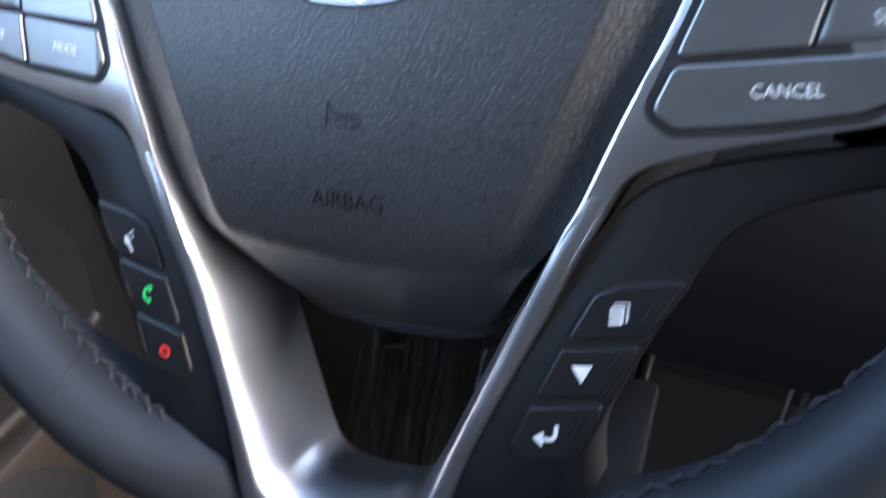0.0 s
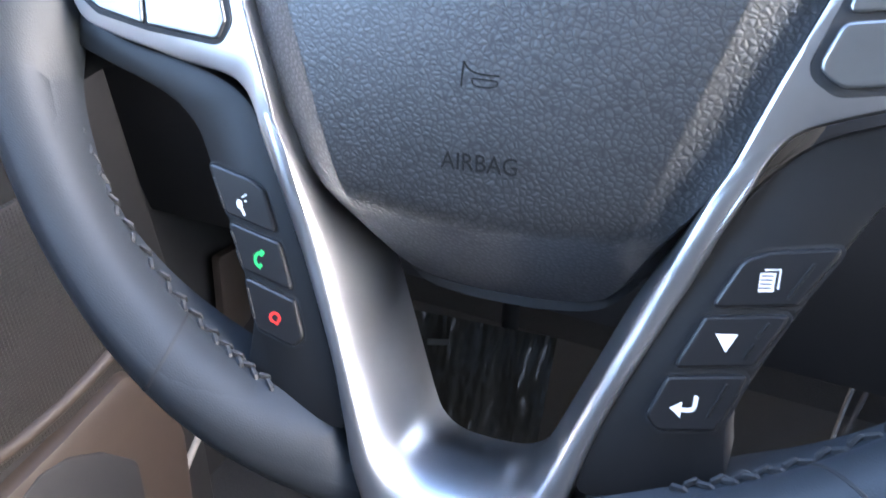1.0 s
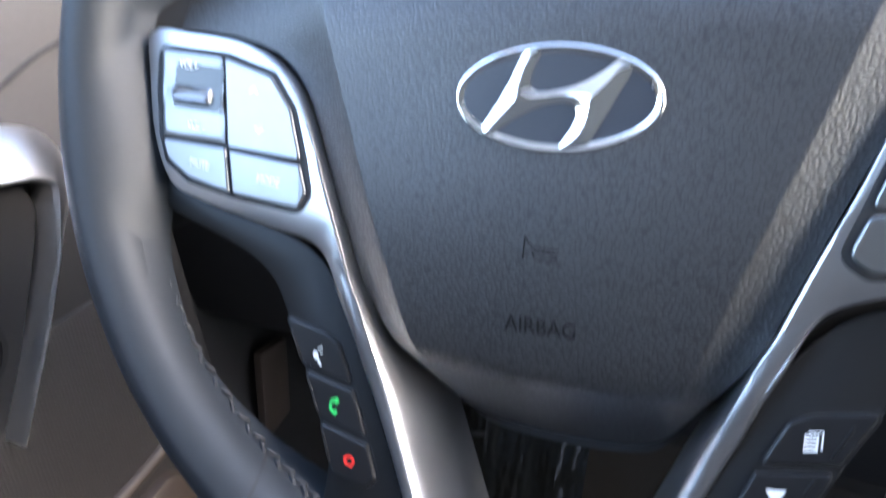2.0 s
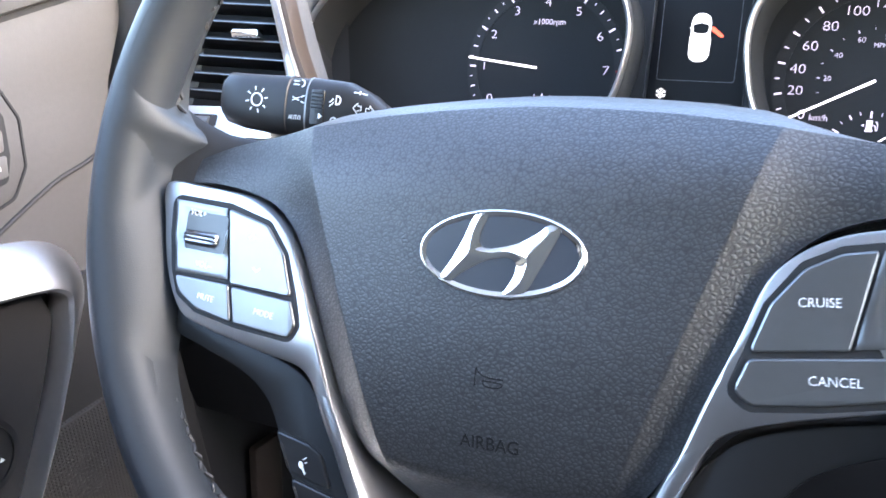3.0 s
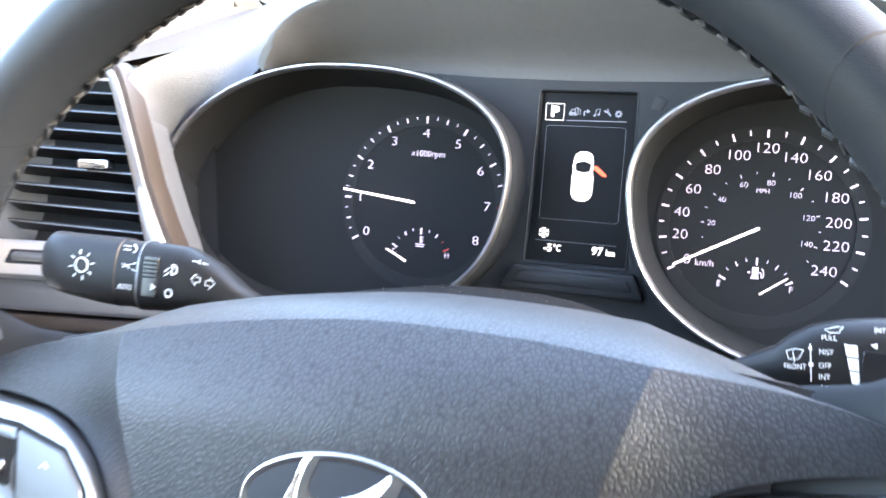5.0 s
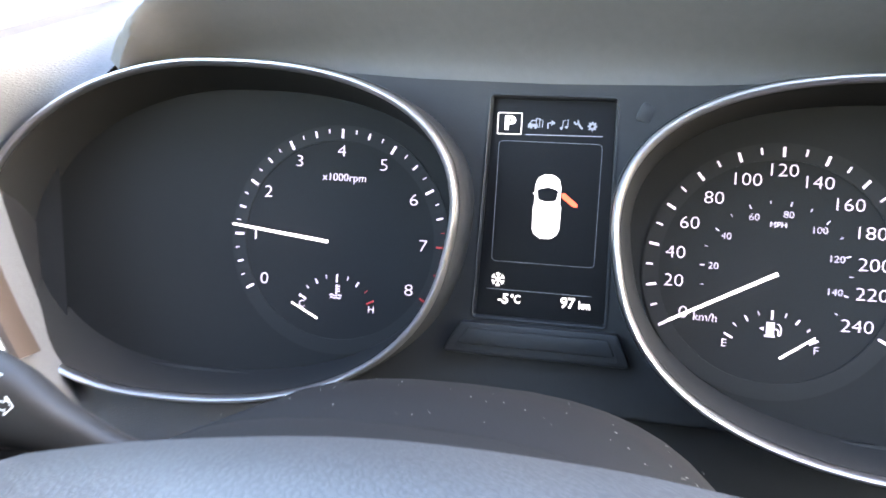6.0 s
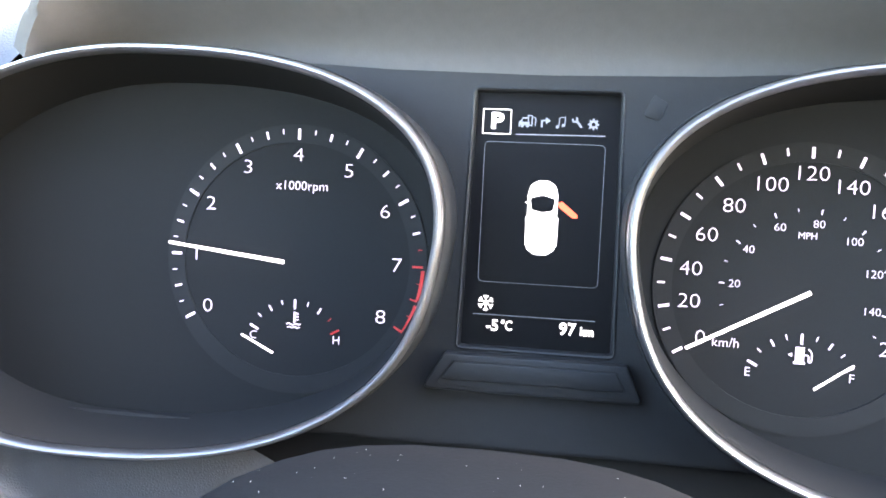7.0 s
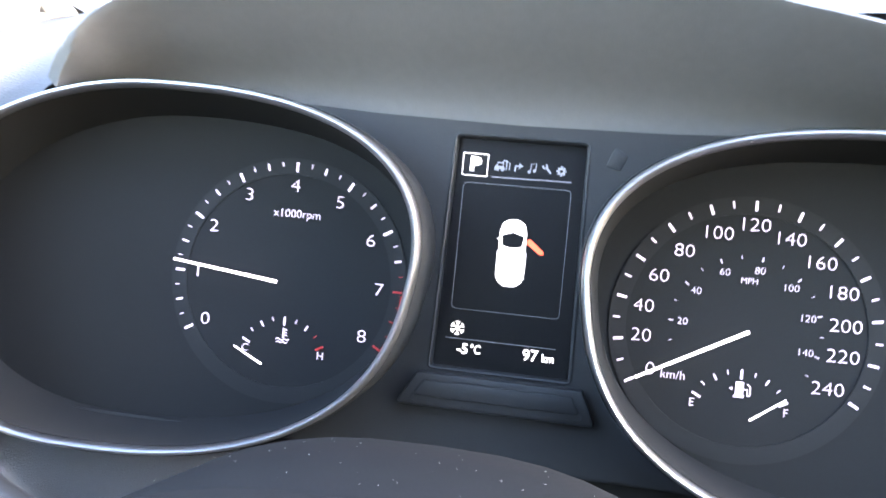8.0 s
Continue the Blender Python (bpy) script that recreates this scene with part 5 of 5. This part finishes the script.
for x, g in ((-0.4, -0.2), (-0.2, 0.35), (0.6, 0.35), (0.8, -0.2)):
    rows.append([(x * MM, (-1.5 + (15.6 + g) * math.copysign(abs(math.sin(k * math.pi / 14)) ** 0.7, math.sin(k * math.pi / 14))) * MM, (10.3 + g) * math.copysign(abs(math.cos(k * math.pi / 14)) ** 0.7, math.cos(k * math.pi / 14)) * MM) for k in range(28)])
part("collar", loft(rows, True), BUTTON, TURN, "thin silver collar")
for k in range(5):
    stalk_print(TURN, [slab(rounded([(3.8, -1.6 + k * 1.8), (10.2, -1.6 + k * 1.8), (10.2, -0.7 + k * 1.8), (3.8, -0.7 + k * 1.8)], 0.3), 0.3, 0.9, 0.15)], SWITCH, 10.2, "slide_rib")
stalk_print(TURN, [slab([(8.4, -6.8), (8.4, -3.8), (10.6, -5.3)], 0.5, 0.7), stroke([(14, 2), (16, 4)], 0.6, 0, 0.15), ring(18, 3.4, 2.4, 1.7, 0, 0.15, 0, 180, 10), stroke([(17.6, 1), (17.6, 5.8)], 0.6, 0, 0.15), stroke([(14, 0.2), (16.4, 2.2)], 0.5, 0, 0.15), ring(17, -7, 2.0, 1.4, 0, 0.15, steps=16)], z=10.3)
arrow = [(27, 0.5), (29.4, 3), (29.4, 1.6), (31.4, 1.6), (31.4, -0.6), (29.4, -0.6), (29.4, -2)]
stalk_print(TURN, [stroke(list(o) + [o[0]], 0.42, 0, 0.15) for o in (arrow, [(65.6 - x, -0.8 + y) for x, y in reversed(arrow)])], z=9.5)
stalk_print(TURN, [stroke([(26, 8.2), (29, 8.2)], 0.6, 0, 0.15), stroke([(29.5, 7.2), (29.5, 9.2)], 0.6, 0, 0.15), stroke([(30.6, 8.0), (33.6, 7.4)], 0.6, 0, 0.15)], z=8.0)

WIPE = stalk("wiper_stalk", pose(0.150, 0.104, 0.7205, 72, 0, -4),
             [(-80, -24, 8, -8, 9), (-60, -19, 10, -6, 11), (-46, -12, 13, -3, 13), (-37, -8.5, 17, -1, 16), (-32, -6, 22, 0, 19), (-26, -4, 26, 0, 20), (-16, -2.5, 29.4, 0, 21), (-6, -1.5, 31, 0, 21), (18, -1.5, 31, 0, 21), (40, -1, 29, 0, 20), (50, 0, 27, 0, 19), (54, 0, 20, 0, 14), (55, 0, 8, 0, 6)],
             "black wiper stalk with white markings")
for k in range(4):
    y0, y1 = 4.4 - k * 4.3, 0.6 - k * 4.3
    xa, xb = -16.2 + (4.4 - y0) * 0.30, -16.2 + (4.4 - y1) * 0.30
    stalk_print(WIPE, [slab([(xb, y1), (-12.3 + (4.4 - y1) * 0.17, y1), (-12.3 + (4.4 - y0) * 0.17, y0), (xa, y0)], 0, 0.3)], z=10.3, name="sweep_mark")
stalk_print(WIPE, [slab(rounded([(-10.6, -13), (8, -13), (8, 3.4), (-10.6, 3.4)], 1.5), -2, 0.6, 0.5)], GLOSS, 10.2, "thumb_slide")
words = [("PULL", -20.9, 5.7), ("MIST", -21.2, 0.8), ("OFF", -21.1, -3.6), ("INT", -20.8, -7.4), ("LO", -20.2, -10.8), ("FRONT", -30.0, -5.4), ("INT", -6.4, 10.2)]
stalk_print(WIPE, [moved(lettering(w, 1.75, 0.05, 0, 0.85), x, y, 0.05, 6) for w, x, y in words], z=10.45)
stalk_print(WIPE, [stroke([(-33.3, -0.6), (-30.6, 0.6), (-28.0, 0.6), (-29.2, -2.6), (-32.2, -3.2), (-33.3, -0.6)], 0.32, 0, 0.15), stroke([(-30.3, -3.8), (-31.2, -0.6)], 0.32, 0, 0.15), stroke([(-26.1, 2.0), (-24.6, -9.4)], 0.32, 0, 0.15), slab([(-26.8, 1.0), (-26.2, 3.0), (-25.4, 1.1)], 0, 0.15), ring(-25.3, -3.8, 0.8, 0, 0, 0.15, steps=10),
                   stroke([(-22.4, 8.2), (-19.6, 9.6), (-17.0, 10.0), (-18.2, 7.9), (-20.8, 7.4), (-22.4, 8.2)], 0.32, 0, 0.15), slab([(-8.6, 5.2), (-6.6, 6.2), (-6.6, 4.2)], 0, 0.15)], z=10.3)

# ---- driver's door ----
DOOR = thing("car_door", pose(-0.405, 0.0, 0.0, 90, 0, 90), "closed beige car door with silver armrest trim and switches", "car door")
# local: x along the car forwards, y up, z into the cabin


def door_plate(name, pts, lo, hi, bevel, mat, r, label="", parent=DOOR):
    return part(name, slab(rounded(pts, r), lo, hi, bevel), mat, parent, label)


door_plate("door_skin", [(-900, 20), (215, 20), (232, 300), (205, 560), (200, 700), (238, 772), (-900, 745)], -60, 0, 6, DOORSKIN, 20, "beige moulded door panel")
door_plate("belt_rail", [(-900, 742), (100, 758), (236, 776), (290, 792), (280, 806), (150, 800), (-900, 782)], -60, 14, 8, DOORSKIN, 6, "beige rail along the window")
door_plate("belt_gap", [(-900, 736), (100, 753), (232, 771), (232, 778), (100, 760), (-900, 743)], -5, 1.5, 0, GAP, 0)
part("panel_seam", tube([(p[0] * MM, p[1] * MM, 0.5 * MM) for p in spline([(-200, 560), (20, 592), (79, 621), (111, 635), (138, 645), (166, 651), (205, 664)], 8)], 1.8 * MM, 8), GAP, DOOR)
door_plate("armrest_pocket", [(-500, 300), (-30, 300), (14, 386), (52, 448), (84, 509), (104, 552), (96, 578), (40, 592), (-100, 606), (-500, 634)], -20, 8, 4, DOORDARK, 14, "dark grey door insert")
rows = []
for x, y in spline([(-500, 648), (-250, 634), (-60, 616), (20, 606), (80, 596), (108, 586), (118, 568), (107, 537), (90, 506), (74, 476), (54, 444), (34, 412)], 8):
    rows.append([(x * MM, y * MM, 0.0)])
path = [(r[0][0] / MM, r[0][1] / MM) for r in rows]
rows = []
for i, (x, y) in enumerate(path):
    a, b = Vector(path[max(i - 1, 0)]), Vector(path[min(i + 1, len(path) - 1)])
    d = (b - a).normalized()
    nx, ny = -d.y, d.x
    s = i / (len(path) - 1)
    wide = 13.0 if s < 0.58 else 13.0 - 7.0 * min(1, (s - 0.58) / 0.12)
    rows.append([((x + nx * p * wide) * MM, (y + ny * p * wide) * MM, w * MM) for p, w in ((1.6, -2), (1.3, 5), (0.8, 12), (0.2, 19), (-0.4, 25), (-0.8, 27), (-1.0, 24), (-1.05, 4))])
part("armrest_trim", loft(rows), ARMTRIM, DOOR, "bright silver armrest trim")
MEMKEY = grained("memory_button", (0.075, 0.071, 0.068), 0.55)
MEMORY = [(40, 646), (84, 640), (99, 643.5), (112.5, 662), (115.5, 694), (106, 716), (92, 722), (40, 716)]
memory = door_plate("memory_panel", MEMORY, -4, 3, 2, DOORSKIN, 10, "seat memory switch panel")
part("panel_line", tube([(x * MM, y * MM, 1.2 * MM) for x, y in inset(rounded(MEMORY, 10), -1.5)], 1.3 * MM, 6, True), GAP, memory)
door_plate("switch_gap", [(76, 652), (97, 655), (103, 672), (105, 698), (98, 710), (80, 706)], 0, 3.4, 0, GAP, 5, "", memory)
for y0, y1 in ((692, 706), (675, 690), (658, 673)):
    lean = (y0 - 658) * 0.07
    door_plate("button", [(80 + lean, y0), (98 + lean, y0 + 1), (100 + lean, y1), (81 + lean, y1)], 0, 4.4, 0.8, MEMKEY, 2, "seat memory switch", memory)
    door_plate("switch_mark", [(88, y0 + 6), (93, y0 + 6.4), (93, y0 + 9), (88, y0 + 8.6)], 4, 4.7, 0, PAINT, 0, "", memory)
door_plate("door_pull", [(-30, 655), (40, 660), (48, 690), (40, 712), (-30, 712)], -6, 3.6, 2, GLOSS, 12, "raised gloss black plate of the door pull")
door_plate("pull_lever", [(-30, 664), (32, 666), (38, 680), (30, 692), (-30, 690)], 3, 12, 4, CHROME, 5, "chrome door lever")
knob = part("mirror_switch", joined(ring(22, 483, 29, 25, 6, 11, steps=40), ring(22, 483, 25, 9, 6, 9.5, steps=40)), SWITCH, DOOR, "round mirror switch")
part("knob", slab([(22 + 9 * math.cos(k * math.pi / 12), 483 + 9 * math.sin(k * math.pi / 12)) for k in range(24)], 6, 15, 2), GLOSS, knob, "small black knob")
for k in range(6):
    a = k * math.pi / 3 + 0.5
    cx, cy = 22 + 17 * math.cos(a), 483 + 17 * math.sin(a)
    part("switch_mark", slab([(cx - 2, cy - 1.5), (cx + 2, cy - 1.5), (cx, cy + 2)], 9.4, 9.8), PAINT, knob, "", False)
door_plate("lower_panel", [(-900, 30), (212, 30), (228, 300), (208, 562), (130, 574), (112, 548), (88, 508), (58, 452), (36, 405), (-30, 300), (-900, 300)], -5, 5, 3, DOORDARK, 16, "dark grey lower door panel")
# speaker grille, moulding and pocket below
GRILLE = grained("grille_plastic", (0.014, 0.012, 0.011), 0.6, 700.0, 0.0001)
gb = GRILLE.node_tree.nodes["Principled BSDF"]
gco = add_node(GRILLE, "ShaderNodeTexCoord")
gdot = GRILLE.node_tree.nodes.new("ShaderNodeTexVoronoi")
gdot.inputs["Scale"].default_value = 330.0
gdot.inputs["Randomness"].default_value = 0.0
wire(GRILLE, gco.outputs["Object"], gdot.inputs["Vector"])
gramp = GRILLE.node_tree.nodes.new("ShaderNodeMapRange")
gramp.inputs["From Min"].default_value = 0.22
gramp.inputs["From Max"].default_value = 0.34
wire(GRILLE, gdot.outputs["Distance"], gramp.inputs["Value"])
gbump = add_node(GRILLE, "ShaderNodeBump", Strength=1.0, Distance=0.0015)
wire(GRILLE, gramp.outputs[0], gbump.inputs["Height"])
wire(GRILLE, gbump.outputs[0], gb.inputs["Normal"])
door_plate("speaker_grille", [(-420, 312), (60, 282), (190, 270), (196, 400), (150, 470), (70, 470), (40, 420), (-420, 430)], -5, 9, 4, GRILLE, 30, "dark perforated speaker grille")
part("grille_moulding", tube([(x * MM, y * MM, 8 * MM) for x, y in spline([(-420, 330), (-60, 318), (30, 300), (78, 299), (120, 304), (150, 312), (190, 330)], 8)], 7 * MM, 12), BROWN, DOOR, "brown moulding under the grille")
door_plate("map_pocket", [(-500, 60), (172, 60), (188, 180), (178, 262), (142, 290), (78, 280), (22, 274), (-500, 300)], -10, 20, 8, BROWN, 18, "brown door pocket")
# Pocket opening isn't cut: its shade is this plate's black.
door_plate("pocket_arch", [(-400, 62), (90, 62), (122, 130), (128, 204), (99, 243), (71, 264), (45, 270), (20, 262), (-400, 262)], -10, 22, 3, GAP, 20, "raised black plate for the shade in the pocket opening")

# pillar foot and kick panel beyond the door
tagged(part("trim_kick", loft([[(-0.43, y, 0.02), (-0.42, y, 0.25), (-0.44, y, 0.50), (-0.46, y, 0.78)] for y in (0.22, 0.30, 0.45, 0.62)]), DOORDARK), "dark kick panel beside the footwell", "trim", "", "structure")
tagged(part("trim_sail", loft([[(-0.47, y, 0.76), (-0.465, y, 0.82), (-0.46, y, 0.80 + max(0.0, (0.75 - y)) * 0.42)] for y in (0.24, 0.35, 0.5, 0.65, 0.78)]), TRIM), "beige trim at the foot of the windscreen pillar", "trim", "", "structure")

tagged(part("trim_fuse_cover", slab(rounded([(-25, -50), (18, -42), (30, 44), (-12, 50)], 5), -6, 3, 2), BROWN), "brown cover on the kick panel", "trim", "", "structure").matrix_world = pose(-0.404, 0.30, 0.262, 90, 0, 90)
tagged(part("trim_sill", tube(spline([(-0.398, 0.10, 0.052), (-0.398, 0.165, 0.113), (-0.399, 0.206, 0.146), (-0.400, 0.262, 0.182)], 6), 0.0042, 10), TRIM), "thin beige edge strip of the door opening", "trim", "", "structure")

# ---- pedals ----
BRAKE = thing("brake_pedal", pose(-0.150, 0.365, 0.17, 48, 0, 0), "ribbed rubber brake pedal on a steel arm", "pedal")
part("pedal_pad", slab(rounded([(-42, -32), (42, -32), (46, 30), (-46, 30)], 10), -10, 0, 3), RUBBER, BRAKE, "black rubber pedal pad")
for k in range(9):
    part("pedal_rib", slab(rounded([(-38 + k * 9, -26), (-34 + k * 9, -26), (-34 + k * 9, 25), (-38 + k * 9, 25)], 1.5), -1, 2.2, 0.8), RUBBER, BRAKE)
part("pedal_arm", tube([(0, 0.01, -0.01), (0, 0.06, 0.0), (0, 0.12, 0.04), (0, 0.175, 0.082)], 0.009, 10, flat=0.6), SWITCH, BRAKE)
GAS = thing("accelerator_pedal", pose(0.02, 0.40, 0.13, 40, 0, 0), "dark rubber accelerator pedal over the mat", "pedal")
part("pedal_pad", slab(rounded([(-24, -70), (24, -70), (20, 70), (-20, 70)], 8), -10, 0, 3), RUBBER, GAS, "black rubber pedal pad")
part("pedal_arm", tube([(0, 0.05, -0.01), (0, 0.12, -0.03), (0.0, 0.22, 0.0)], 0.008, 10), SWITCH, GAS)
# Clear film drawn opaque; the footwell's dark is put into its colour.
FILM = material("dark_film", (0.010, 0.009, 0.007), 0.30, 0.0, 0.09)
film = thing("plastic_film", pose(-0.165, 0.33, 0.165, 50, 0, 6), "crumpled protective film over the pedal, opaque and coloured dark", "film")
rng = random.Random(9)
rows = []
for i in range(50):
    row = []
    for j in range(76):
        x, y = -75 + j * 2.0, -85 + i * 3.6
        z = 7 + 4.5 * noise.noise(Vector((x * 0.045, y * 0.012, 3.1))) + 2.4 * noise.noise(Vector((x * 0.15, y * 0.02, 7.7))) + 1.0 * noise.noise(Vector((x * 0.4, y * 0.10, 1.3)))
        row.append((x * MM, y * MM, z * MM))
    rows.append(row)
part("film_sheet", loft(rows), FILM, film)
# The label's grey carries the same footwell dark.
part("film_label", slab([(-48, 60), (-26, 64), (-27, 70), (-49, 66)], 14, 14.3), material("label_grey", (0.035, 0.035, 0.033), 0.9, 0.0, 0.1), film, "small label coloured dark grey")
HOOK = thing("column_bracket", pose(0.150, 0.34, 0.30), "thin bright steel rod under the dashboard", "bracket")
part("rod", tube(spline([(-0.006, -0.03, -0.055), (-0.004, -0.015, -0.02), (0.0, 0.0, 0.012), (0.006, 0.008, 0.020), (0.013, 0.012, 0.016), (0.012, 0.014, 0.002), (0.006, 0.012, -0.05)], 6), 0.0022, 8), STEEL, HOOK)
MAT = thing("floor_mat", pose(-0.12, 0.22, 0.024), "ribbed floor mat under clear plastic film", "floor mat")
part("mat", slab(rounded([(-230, -260), (230, -260), (230, 240), (-230, 240)], 30), 0, 8, 3), CARPET, MAT)
